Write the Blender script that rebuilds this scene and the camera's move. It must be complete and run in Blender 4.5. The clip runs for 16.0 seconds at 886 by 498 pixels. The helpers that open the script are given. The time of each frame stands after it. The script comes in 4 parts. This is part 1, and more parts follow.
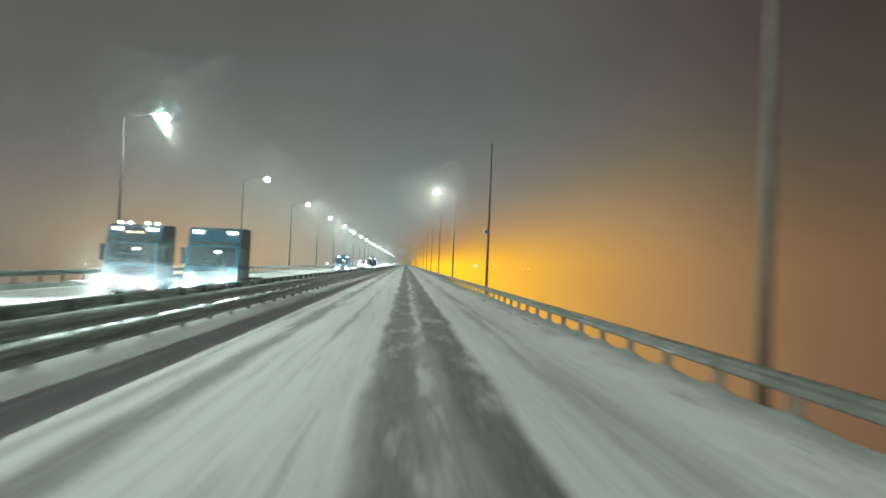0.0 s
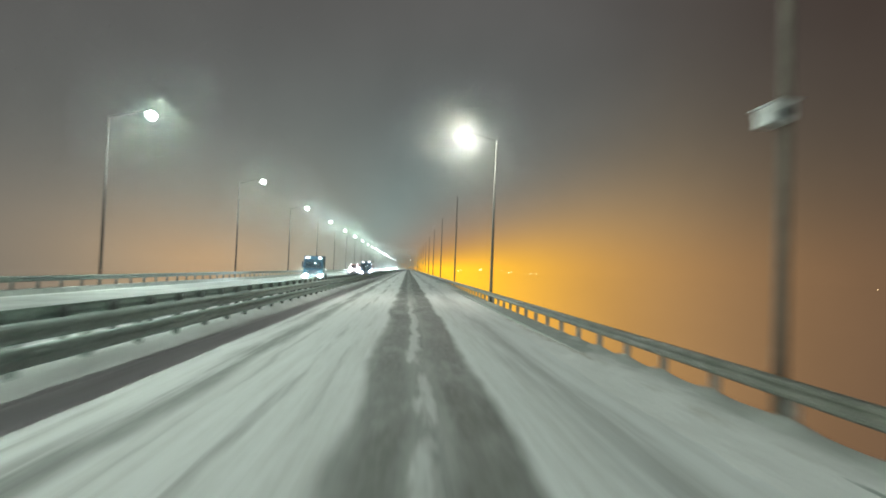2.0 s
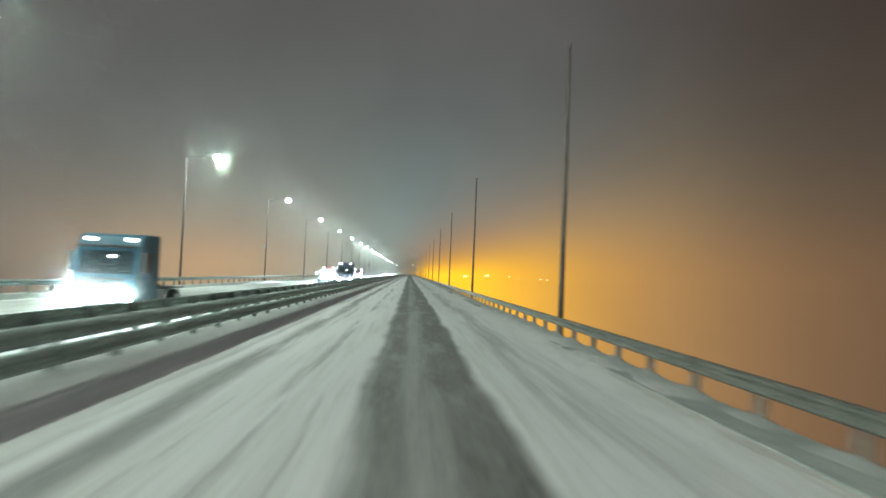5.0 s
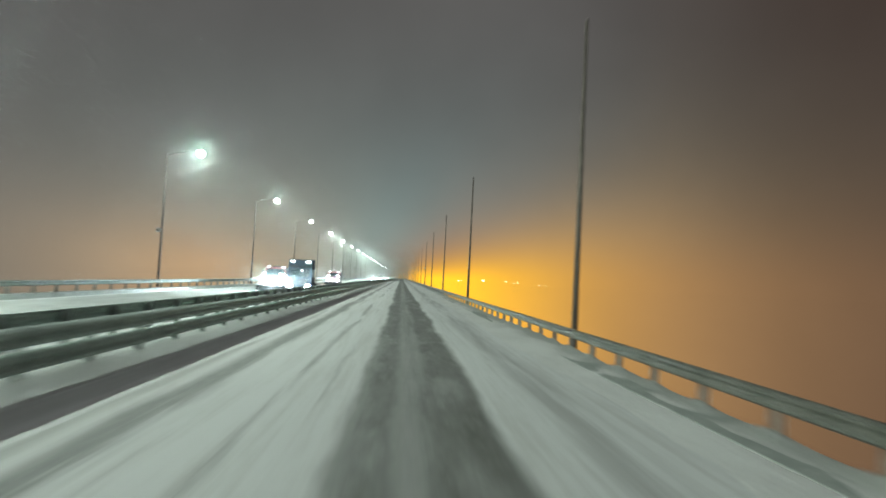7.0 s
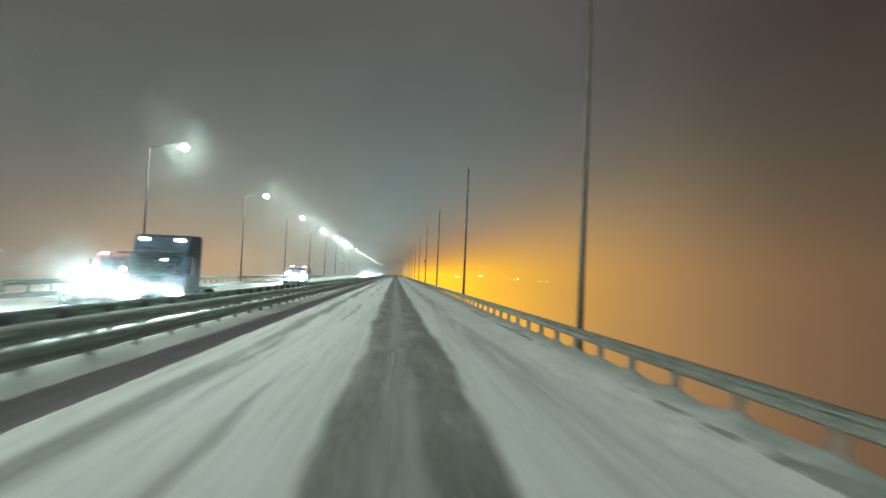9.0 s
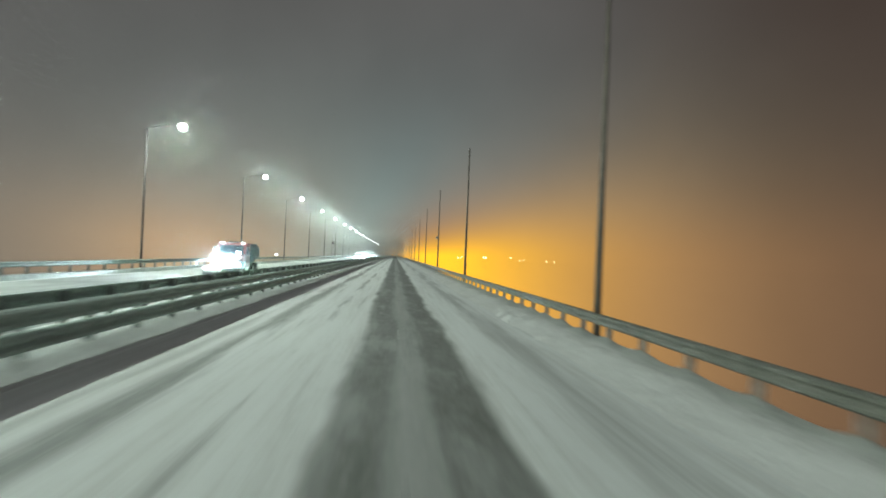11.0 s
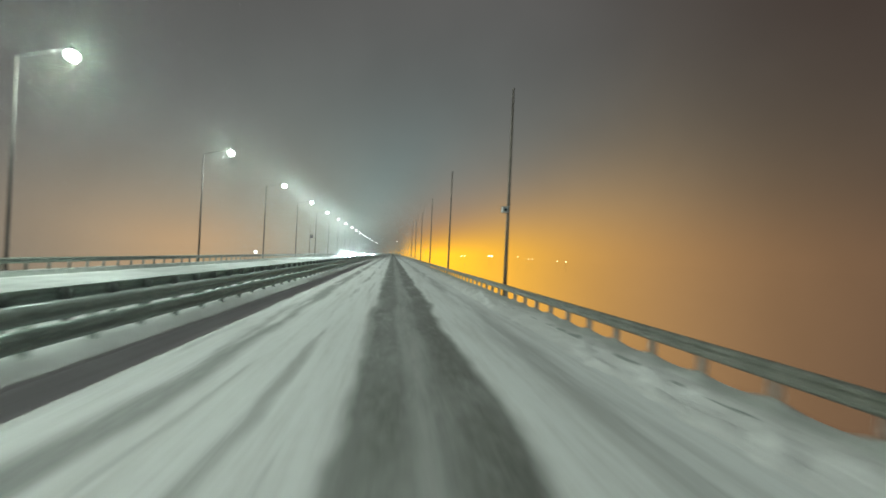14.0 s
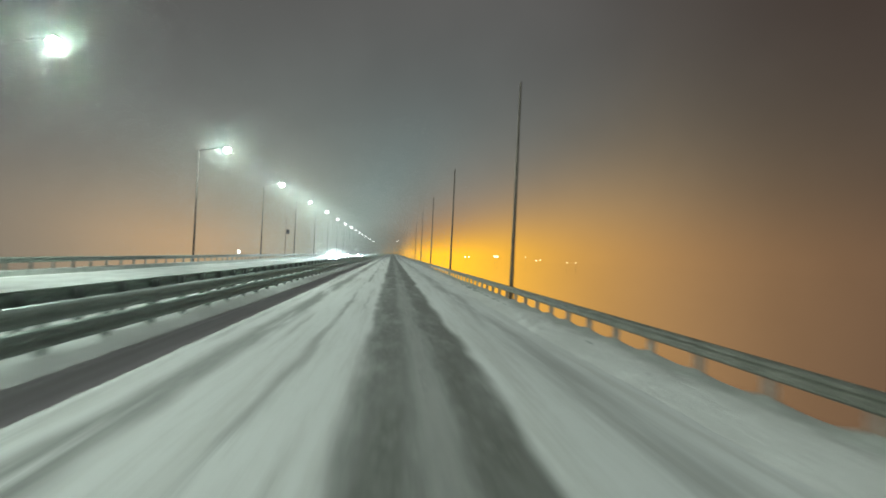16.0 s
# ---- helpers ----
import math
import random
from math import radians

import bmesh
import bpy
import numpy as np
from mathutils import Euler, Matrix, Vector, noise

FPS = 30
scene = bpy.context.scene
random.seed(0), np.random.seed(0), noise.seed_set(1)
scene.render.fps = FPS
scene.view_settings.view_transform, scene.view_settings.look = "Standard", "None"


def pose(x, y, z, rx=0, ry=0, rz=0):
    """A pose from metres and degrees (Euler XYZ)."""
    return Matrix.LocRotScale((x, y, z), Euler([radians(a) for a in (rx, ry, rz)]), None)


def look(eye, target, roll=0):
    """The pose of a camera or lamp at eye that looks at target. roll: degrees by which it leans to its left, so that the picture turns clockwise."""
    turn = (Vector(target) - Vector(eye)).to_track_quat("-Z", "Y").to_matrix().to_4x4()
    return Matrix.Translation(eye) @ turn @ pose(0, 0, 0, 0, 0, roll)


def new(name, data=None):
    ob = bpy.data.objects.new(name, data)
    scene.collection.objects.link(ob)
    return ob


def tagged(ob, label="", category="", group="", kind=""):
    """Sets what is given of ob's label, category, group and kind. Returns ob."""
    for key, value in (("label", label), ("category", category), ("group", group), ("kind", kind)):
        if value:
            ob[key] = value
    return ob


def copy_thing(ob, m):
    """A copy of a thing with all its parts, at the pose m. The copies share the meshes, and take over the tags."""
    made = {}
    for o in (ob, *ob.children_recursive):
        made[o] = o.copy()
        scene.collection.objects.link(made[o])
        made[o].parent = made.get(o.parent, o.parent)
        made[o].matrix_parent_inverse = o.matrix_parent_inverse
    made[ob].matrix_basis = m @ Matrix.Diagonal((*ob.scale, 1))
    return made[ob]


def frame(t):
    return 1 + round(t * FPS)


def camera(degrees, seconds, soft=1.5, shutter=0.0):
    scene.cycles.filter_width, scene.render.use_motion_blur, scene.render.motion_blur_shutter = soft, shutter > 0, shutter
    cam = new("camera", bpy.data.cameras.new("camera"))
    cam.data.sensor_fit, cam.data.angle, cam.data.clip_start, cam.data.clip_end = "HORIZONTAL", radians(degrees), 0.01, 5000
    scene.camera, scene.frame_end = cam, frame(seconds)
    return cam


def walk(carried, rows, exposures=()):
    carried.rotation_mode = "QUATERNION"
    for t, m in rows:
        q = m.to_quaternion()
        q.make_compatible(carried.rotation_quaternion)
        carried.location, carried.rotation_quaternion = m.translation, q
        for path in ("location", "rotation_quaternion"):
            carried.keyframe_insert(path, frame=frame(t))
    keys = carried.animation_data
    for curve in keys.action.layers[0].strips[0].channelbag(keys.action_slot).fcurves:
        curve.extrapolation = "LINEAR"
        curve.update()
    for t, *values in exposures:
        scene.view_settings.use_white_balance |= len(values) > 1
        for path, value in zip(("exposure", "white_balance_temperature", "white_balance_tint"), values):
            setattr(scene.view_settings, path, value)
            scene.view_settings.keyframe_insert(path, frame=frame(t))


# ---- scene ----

cam = camera(71.9, 16.0, soft=1.8, shutter=0.8)
# seconds, x, y, z, yaw, pitch, lean
PATH = [
    (0.0, -0.070, -0.00, 2.20, -3.43, 1.52, 2.43),
    (0.5, -0.007, 9.27, 2.20, -3.50, 1.59, 2.41),
    (1.0, 0.051, 18.52, 2.20, -3.44, 1.65, 2.38),
    (1.5, 0.120, 27.75, 2.20, -3.12, 1.81, 2.32),
    (2.0, 0.147, 36.91, 2.20, -3.20, 1.91, 2.17),
    (2.5, 0.185, 45.94, 2.20, -3.17, 2.09, 1.99),
    (3.0, 0.130, 54.72, 2.20, -3.16, 2.22, 2.07),
    (3.5, 0.070, 63.49, 2.20, -3.13, 2.10, 2.13),
    (4.0, 0.096, 72.50, 2.20, -2.97, 2.21, 2.41),
    (6.5, 0.016, 119.37, 2.20, -3.34, 2.73, 2.74),
    (7.0, 0.043, 128.60, 2.20, -3.75, 2.86, 2.95),
    (7.5, 0.040, 137.72, 2.20, -4.16, 2.84, 2.96),
    (8.0, 0.068, 146.80, 2.20, -4.24, 2.78, 2.86),
    (8.5, 0.131, 155.86, 2.20, -4.52, 2.51, 2.67),
    (9.0, 0.189, 164.81, 2.20, -4.35, 2.50, 2.48),
    (11.5, 0.020, 208.45, 2.20, -4.54, 0.38, 2.31),
    (12.0, 0.050, 217.29, 2.20, -4.72, 0.32, 2.43),
    (12.5, -0.022, 226.06, 2.20, -4.70, 0.34, 2.53),
    (13.0, -0.065, 234.92, 2.20, -4.60, 0.40, 2.49),
    (13.5, -0.102, 243.87, 2.20, -4.69, 0.38, 2.54),
    (14.0, -0.187, 252.77, 2.20, -4.70, 0.55, 2.65),
    (14.5, -0.190, 261.71, 2.20, -4.72, 0.62, 2.86),
    (15.0, -0.161, 270.69, 2.20, -4.74, 0.55, 2.91),
    (15.5, -0.254, 279.92, 2.20, -4.69, 0.51, 2.93),
    (16.0, -0.315, 289.26, 2.20, -4.76, 0.59, 2.79),
]


def cam_pose(x, y, z, yaw, pitch, lean):
    return pose(x, y, z, 0, 0, yaw) @ pose(0, 0, 0, 90 + pitch, 0, 0) @ pose(0, 0, 0, 0, 0, lean)


walk(cam, [(t, cam_pose(*row)) for t, *row in PATH], exposures=((0.0, 0.05), (16.0, 0.05)))

# ---------------------------------------------------------------- light
LAMP_Y0, LAMP_STEP = 82.35, 34.5      # lamps over the far carriageway
POLE_Y0, POLE_STEP = 80.8, 34.4       # poles behind the near guard rail
LIT_Y = 80.55                         # the one of them that is lit
GROUND_Z = -9.0
LAMP_COLOR = (0.82, 1.0, 0.89)


def math_node(nt, op, *values):
    n = nt.nodes.new("ShaderNodeMath")
    n.operation = op
    for i, v in enumerate(values):
        if isinstance(v, (int, float)):
            n.inputs[i].default_value = v
        else:
            nt.links.new(v, n.inputs[i])
    return n.outputs[0]


def ramp01(nt, v, lo, hi):
    n = nt.nodes.new("ShaderNodeMapRange")
    n.interpolation_type = "SMOOTHSTEP"
    nt.links.new(v, n.inputs["Value"])
    n.inputs["From Min"].default_value, n.inputs["From Max"].default_value = lo, hi
    return n.outputs["Result"]


def mix_color(nt, fac, a, b, mode="MIX"):
    n = nt.nodes.new("ShaderNodeMix")
    n.data_type, n.blend_type, n.clamp_factor = "RGBA", mode, False
    for sock, v in (("Factor_Float", fac), ("A_Color", a), ("B_Color", b)):
        s = next(i for i in n.inputs if i.identifier == sock)
        if isinstance(v, (int, float)):
            s.default_value = v
        elif isinstance(v, tuple):
            s.default_value = (*v, 1.0)
        else:
            nt.links.new(v, s)
    return next(o for o in n.outputs if o.identifier == "Result_Color")


def make_world():
    """Driven snow lit by the town and by the lamps: soft glows laid over one another by bearing and height, in degrees."""
    world = bpy.data.worlds.new("night_haze")
    scene.world = world
    world.use_nodes = True
    nt = world.node_tree
    back = nt.nodes["Background"]
    tc = nt.nodes.new("ShaderNodeTexCoord")
    sep = nt.nodes.new("ShaderNodeSeparateXYZ")
    nt.links.new(tc.outputs["Generated"], sep.inputs[0])
    x, y, z = sep.outputs
    az = math_node(nt, "MULTIPLY", math_node(nt, "ARCTAN2", x, y), 57.2958)
    el = math_node(nt, "MULTIPLY", math_node(nt, "ARCSINE", z), 57.2958)
    # below the horizon the haze thins out very slowly
    el = math_node(nt, "MAXIMUM", el, math_node(nt, "MULTIPLY", el, -0.05))

    def glow_at(bearing, wide, high, soft):
        a = math_node(nt, "DIVIDE", math_node(nt, "SUBTRACT", az, bearing), wide)
        b = math_node(nt, "DIVIDE", el, high)
        d = math_node(nt, "ADD", math_node(nt, "MULTIPLY", a, a), math_node(nt, "ADD", math_node(nt, "MULTIPLY", b, b), soft * soft))
        return math_node(nt, "EXPONENT", math_node(nt, "SUBTRACT", soft, math_node(nt, "SQRT", d)))

    def right_of(slope, lo, hi):
        return ramp01(nt, math_node(nt, "SUBTRACT", az, math_node(nt, "MULTIPLY", el, slope)), lo, hi)

    # grey night haze, paler over the lit carriageway
    color = mix_color(nt, ramp01(nt, az, 39.0, 7.0), (0.048, 0.031, 0.026), (0.0905, 0.082, 0.0795))
    color = mix_color(nt, ramp01(nt, y, 0.55, -0.2), color, (0.066, 0.074, 0.073))
    lamp_haze = glow_at(-3.5, 18.5, 8.3, 0.4)
    color = mix_color(nt, 1.0, color, mix_color(nt, lamp_haze, (0.0, 0.0, 0.0), (0.132, 0.230, 0.218)), "ADD")
    # brown glow low on the far side
    far_side = math_node(nt, "MULTIPLY", math_node(nt, "MULTIPLY", glow_at(-18.0, 9.5, 3.44, 0.4), ramp01(nt, az, 3.0, -10.0)), 0.60)
    color = mix_color(nt, far_side, color, (0.72, 0.425, 0.19))
    # brown haze low on the near side, and the yellow town glow that fans out from the road's end
    brown = math_node(nt, "MULTIPLY", glow_at(3.2, 21.9, 3.5, 0.4), right_of(0.58, -6.0, 3.2))
    color = mix_color(nt, brown, color, (0.375, 0.166, 0.066))
    fan = math_node(nt, "ADD", 0.42, math_node(nt, "MULTIPLY", math_node(nt, "MINIMUM", math_node(nt, "MAXIMUM", az, 0.0), 24.0), 0.155))
    town = math_node(nt, "MULTIPLY", glow_at(3.4, 8.9, fan, 0.3), ramp01(nt, az, -1.6, 0.8))
    color = mix_color(nt, town, color, (1.42, 0.73, 0.035))
    # uneven drifts of snow, and lamplight caught in it overhead
    n = nt.nodes.new("ShaderNodeTexNoise")
    n.inputs["Scale"].default_value, n.inputs["Detail"].default_value = 5.0, 4.0
    nt.links.new(tc.outputs["Generated"], n.inputs["Vector"])
    drift = math_node(nt, "ADD", 0.86, math_node(nt, "MULTIPLY", n.outputs["Fac"], 0.28))
    color = mix_color(nt, drift, (0.0, 0.0, 0.0), color)
    overhead = ramp01(nt, el, 25.0, 75.0)
    color = mix_color(nt, 1.0, color, mix_color(nt, overhead, (0.0, 0.0, 0.0), (0.098, 0.112, 0.110)), "ADD")
    nt.links.new(color, back.inputs["Color"])
    back.inputs["Strength"].default_value = 1.0


make_world()


def spot(name, eye, target, watts, color, size, radius=0.25, blend=0.6):
    data = bpy.data.lights.new(name, "SPOT")
    data.energy, data.color, data.spot_size, data.spot_blend, data.shadow_soft_size = watts, color, radians(size), blend, radius
    ob = new(name, data)
    ob.matrix_world = look(eye, target)
    return ob


def bulb(name, at, watts, color, radius):
    data = bpy.data.lights.new(name, "POINT")
    data.energy, data.color, data.shadow_soft_size = watts, color, radius
    ob = new(name, data)
    ob.location = at
    return ob


for k in range(-4, 15):
    bulb("street_lamp_light", (-19.0, LAMP_Y0 + LAMP_STEP * k, 12.57), 9900, LAMP_COLOR, 0.2)
bulb("street_lamp_light", (3.70, LIT_Y, 11.82), 3100, (1.0, 0.99, 0.89), 0.2)


# ---------------------------------------------------------------- materials
def material(name):
    mat = bpy.data.materials.new(name)
    mat.use_nodes = True
    return mat, mat.node_tree, mat.node_tree.nodes["Principled BSDF"]


def noise_fac(nt, scale, detail=4.0, rough=0.6, stretch=(1, 1, 1), space="Object"):
    tc = nt.nodes.new("ShaderNodeTexCoord")
    mp = nt.nodes.new("ShaderNodeMapping")
    mp.inputs["Scale"].default_value = stretch
    nt.links.new(tc.outputs[space], mp.inputs["Vector"])
    n = nt.nodes.new("ShaderNodeTexNoise")
    n.inputs["Scale"].default_value, n.inputs["Detail"].default_value, n.inputs["Roughness"].default_value = scale, detail, rough
    nt.links.new(mp.outputs[0], n.inputs["Vector"])
    return n.outputs["Fac"]


def bump(nt, bsdf, height, strength, distance):
    b = nt.nodes.new("ShaderNodeBump")
    b.inputs["Strength"].default_value, b.inputs["Distance"].default_value = strength, distance
    nt.links.new(height, b.inputs["Height"])
    nt.links.new(b.outputs[0], bsdf.inputs["Normal"])


def plain(name, color, rough=0.5, metal=0.0, vary=0.25, scale=6.0, second=None, coarse=0.7):
    """Colour with stains at a coarse and a fine scale, and fine relief."""
    mat, nt, b = material(name)
    a = noise_fac(nt, scale)
    c = noise_fac(nt, scale * 9)
    f = math_node(nt, "ADD", math_node(nt, "MULTIPLY", a, coarse), math_node(nt, "MULTIPLY", c, 1 - coarse))
    f = ramp01(nt, f, 0.35, 0.65)
    other = second or tuple(v * (1 - vary) for v in color)
    nt.links.new(mix_color(nt, f, other, color), b.inputs["Base Color"])
    nt.links.new(math_node(nt, "ADD", rough - 0.08, math_node(nt, "MULTIPLY", c, 0.16)), b.inputs["Roughness"])
    b.inputs["Metallic"].default_value = metal
    bump(nt, b, c, 0.15, 0.01)
    return mat


def glow(name, color, strength):
    mat, nt, b = material(name)
    b.inputs["Base Color"].default_value = (0.8, 0.8, 0.8, 1)
    b.inputs["Emission Color"].default_value = (*color, 1)
    b.inputs["Emission Strength"].default_value = strength
    return mat


def snow_material(name, tint=(0.80, 0.82, 0.80), dirty=(0.50, 0.50, 0.47), amount=0.5):
    mat, nt, b = material(name)
    a = noise_fac(nt, 0.7, 5, stretch=(1, 0.35, 1))
    c = noise_fac(nt, 9, 5)
    f = ramp01(nt, math_node(nt, "ADD", math_node(nt, "MULTIPLY", a, 0.7), math_node(nt, "MULTIPLY", c, 0.3)), 0.40, 0.62)
    f = math_node(nt, "MULTIPLY", f, amount)
    nt.links.new(mix_color(nt, f, tint, dirty), b.inputs["Base Color"])
    b.inputs["Roughness"].default_value = 0.85
    bump(nt, b, math_node(nt, "ADD", a, c), 0.5, 0.06)
    return mat


def bank_material():
    """Ploughed snow with a broken line of sand and grit along it, darker towards the guard rail."""
    mat, nt, b = material("ploughed_bank_snow")
    geo = nt.nodes.new("ShaderNodeNewGeometry")
    sep = nt.nodes.new("ShaderNodeSeparateXYZ")
    nt.links.new(geo.outputs["Position"], sep.inputs[0])
    a = noise_fac(nt, 0.9, 5, stretch=(1, 0.3, 1))
    c = noise_fac(nt, 8, 5)
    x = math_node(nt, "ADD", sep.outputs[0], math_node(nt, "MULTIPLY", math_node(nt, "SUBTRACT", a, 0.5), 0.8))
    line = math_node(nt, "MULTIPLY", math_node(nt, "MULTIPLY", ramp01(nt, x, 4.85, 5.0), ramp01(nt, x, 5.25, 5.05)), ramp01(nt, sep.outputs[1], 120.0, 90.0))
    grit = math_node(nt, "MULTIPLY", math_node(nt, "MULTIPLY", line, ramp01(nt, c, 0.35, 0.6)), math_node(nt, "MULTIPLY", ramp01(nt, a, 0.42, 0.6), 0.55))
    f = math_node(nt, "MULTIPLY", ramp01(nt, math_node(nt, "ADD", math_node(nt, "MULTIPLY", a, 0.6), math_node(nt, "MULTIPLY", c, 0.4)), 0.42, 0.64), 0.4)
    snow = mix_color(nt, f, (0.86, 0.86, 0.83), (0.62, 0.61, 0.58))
    # mottled dark olive tone, stronger towards the guard rail
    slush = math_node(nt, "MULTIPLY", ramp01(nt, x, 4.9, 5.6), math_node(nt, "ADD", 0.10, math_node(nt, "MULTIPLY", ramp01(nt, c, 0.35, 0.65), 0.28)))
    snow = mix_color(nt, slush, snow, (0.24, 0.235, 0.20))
    # grey-green tone on the last half metre before the rail
    edge_tint = math_node(nt, "MULTIPLY", ramp01(nt, x, 5.35, 5.75), math_node(nt, "ADD", 0.45, math_node(nt, "MULTIPLY", c, 0.35)))
    snow = mix_color(nt, edge_tint, snow, (0.40, 0.43, 0.385))
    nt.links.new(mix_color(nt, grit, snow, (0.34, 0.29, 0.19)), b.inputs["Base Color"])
    b.inputs["Roughness"].default_value = 0.85
    bump(nt, b, math_node(nt, "ADD", a, c), 0.6, 0.07)
    return mat


def haze_sheet_material():
    """Nearly clear made-up sheet: the haze glow shows through it and it mirrors a little of it."""
    mat, nt, b = material("clear_haze_sheet")
    out = nt.nodes["Material Output"]
    clear, shine, mix = (nt.nodes.new(k) for k in ("ShaderNodeBsdfTransparent", "ShaderNodeBsdfGlossy", "ShaderNodeMixShader"))
    a = noise_fac(nt, 0.02, 4, stretch=(1, 0.4, 1))
    nt.links.new(mix_color(nt, ramp01(nt, a, 0.35, 0.65), (0.996, 0.996, 0.996), (1.0, 1.0, 1.0)), clear.inputs["Color"])
    shine.inputs["Roughness"].default_value = 0.12
    mix.inputs[0].default_value = 0.012
    nt.links.new(clear.outputs[0], mix.inputs[1])
    nt.links.new(shine.outputs[0], mix.inputs[2])
    nt.links.new(mix.outputs[0], out.inputs["Surface"])
    nt.nodes.remove(b)
    return mat


def road_material():
    """Packed snow over asphalt: two swept wheel tracks, streaks along the lanes, torn edges, a painted rail shadow."""
    mat, nt, b = material("snowy_road")
    geo = nt.nodes.new("ShaderNodeNewGeometry")
    sep = nt.nodes.new("ShaderNodeSeparateXYZ")
    nt.links.new(geo.outputs["Position"], sep.inputs[0])
    x = sep.outputs[0]
    slow = noise_fac(nt, 0.09, 3, stretch=(0.5, 1, 1))
    mid = noise_fac(nt, 1.1, 4, stretch=(1.2, 0.22, 1))
    fine = noise_fac(nt, 7, 5, stretch=(1, 0.35, 1))
    lengthy = noise_fac(nt, 0.9, 5, 0.6, stretch=(1.6, 0.075, 1))
    hair = noise_fac(nt, 5.0, 3, 0.55, stretch=(1.0, 0.03, 1))
    wav = math_node(nt, "ADD", math_node(nt, "MULTIPLY", math_node(nt, "SUBTRACT", slow, 0.5), 0.7),
                    math_node(nt, "MULTIPLY", math_node(nt, "SUBTRACT", mid, 0.5), 0.38))
    xx = math_node(nt, "ADD", x, wav)

    def band(lo, hi, soft, v=xx):
        return math_node(nt, "MULTIPLY", ramp01(nt, v, lo - soft, lo + soft), ramp01(nt, v, hi + soft, hi - soft))

    def times(*vs):
        out = vs[0]
        for v in vs[1:]:
            out = math_node(nt, "MULTIPLY", out, v)
        return out

    y = sep.outputs[1]
    late = ramp01(nt, y, 180.0, 235.0)
    early = ramp01(nt, y, 92.0, 64.0)
    first = ramp01(nt, y, 40.0, 12.0)
    drift = noise_fac(nt, 0.55, 5, 0.62, stretch=(1.5, 0.42, 1))
    xt = math_node(nt, "ADD", xx, math_node(nt, "MULTIPLY", late, 0.16))
    # the swept band, thinly powdered again by the wind
    torn = ramp01(nt, math_node(nt, "ADD", math_node(nt, "MULTIPLY", mid, 0.55), math_node(nt, "MULTIPLY", fine, 0.45)), 0.36, 0.60)
    worn = math_node(nt, "ADD", 0.86, math_node(nt, "MULTIPLY", torn, 0.14))
    track = times(band(-0.66, 1.68, 0.15, xt), worn)
    powder = times(ramp01(nt, drift, 0.50, 0.68), math_node(nt, "ADD", 0.22, math_node(nt, "MULTIPLY", first, 0.45)))
    # the ridge of snow between the wheels: torn and bright at first, a faint broken strip later on
    xm = math_node(nt, "SUBTRACT", xx, math_node(nt, "MULTIPLY", early, 0.12))
    thread = times(band(0.27, 0.40, 0.07, xm), ramp01(nt, mid, 0.36, 0.50), math_node(nt, "ADD", 0.20, math_node(nt, "MULTIPLY", early, 0.30)))
    ragged = math_node(nt, "ADD", xm, math_node(nt, "MULTIPLY", math_node(nt, "SUBTRACT", drift, 0.5), 0.8))
    ridge = times(band(0.18, 0.52, 0.10, ragged), ramp01(nt, math_node(nt, "ADD", math_node(nt, "MULTIPLY", drift, 0.5), math_node(nt, "MULTIPLY", mid, 0.5)), 0.40, 0.54),
                  math_node(nt, "ADD", 0.20, math_node(nt, "MULTIPLY", early, 0.52)))
    between = times(math_node(nt, "ADD", band(0.08, 0.72, 0.16, xm), times(band(-0.80, -0.42, 0.12, xt), 0.8)), ramp01(nt, lengthy, 0.30, 0.60), 0.30)
    cover = math_node(nt, "MAXIMUM", math_node(nt, "MAXIMUM", math_node(nt, "MAXIMUM", thread, ridge), powder), between)
    bare_and_shade = math_node(nt, "SUBTRACT", track, times(track, cover))
    # streaks; the band from x -5.42 paints in the median rail's shadow
    for lo, hi, soft, patch_lo, patch_hi, amount in ((-3.85, -3.25, 0.2, 0.30, 0.52, 0.80), (-2.10, -1.88, 0.10, 0.42, 0.58, 0.5), (-4.45, -4.2, 0.12, 0.45, 0.6, 0.35), (-5.42, -4.76, 0.12, 0.05, 0.30, 0.22),
                                                     (-2.9, -2.8, 0.06, 0.5, 0.62, 0.3), (-1.35, -1.25, 0.06, 0.5, 0.62, 0.25),
                                                     (2.75, 3.55, 0.30, 0.30, 0.60, 0.40), (-17.8, -16.8, 0.5, 0.3, 0.7, 0.25), (-15.2, -14.2, 0.5, 0.3, 0.7, 0.25)):
        m = times(band(lo, hi, soft), ramp01(nt, lengthy, patch_lo, patch_hi), amount)
        bare_and_shade = math_node(nt, "MAXIMUM", bare_and_shade, m)
    grime = math_node(nt, "ADD", math_node(nt, "MULTIPLY", lengthy, 0.45), math_node(nt, "ADD", math_node(nt, "MULTIPLY", hair, 0.35), math_node(nt, "MULTIPLY", fine, 0.2)))
    snow = mix_color(nt, ramp01(nt, grime, 0.42, 0.66), (0.86, 0.87, 0.85), (0.72, 0.72, 0.69))
    slush = mix_color(nt, ramp01(nt, fine, 0.35, 0.7), (0.126, 0.129, 0.115), (0.250, 0.253, 0.232))
    nt.links.new(mix_color(nt, bare_and_shade, snow, slush), b.inputs["Base Color"])
    nt.links.new(math_node(nt, "SUBTRACT", 0.88, math_node(nt, "MULTIPLY", bare_and_shade, 0.22)), b.inputs["Roughness"])
    bump(nt, b, math_node(nt, "ADD", math_node(nt, "MULTIPLY", fine, 0.6), mid), 0.35, 0.04)
    return mat


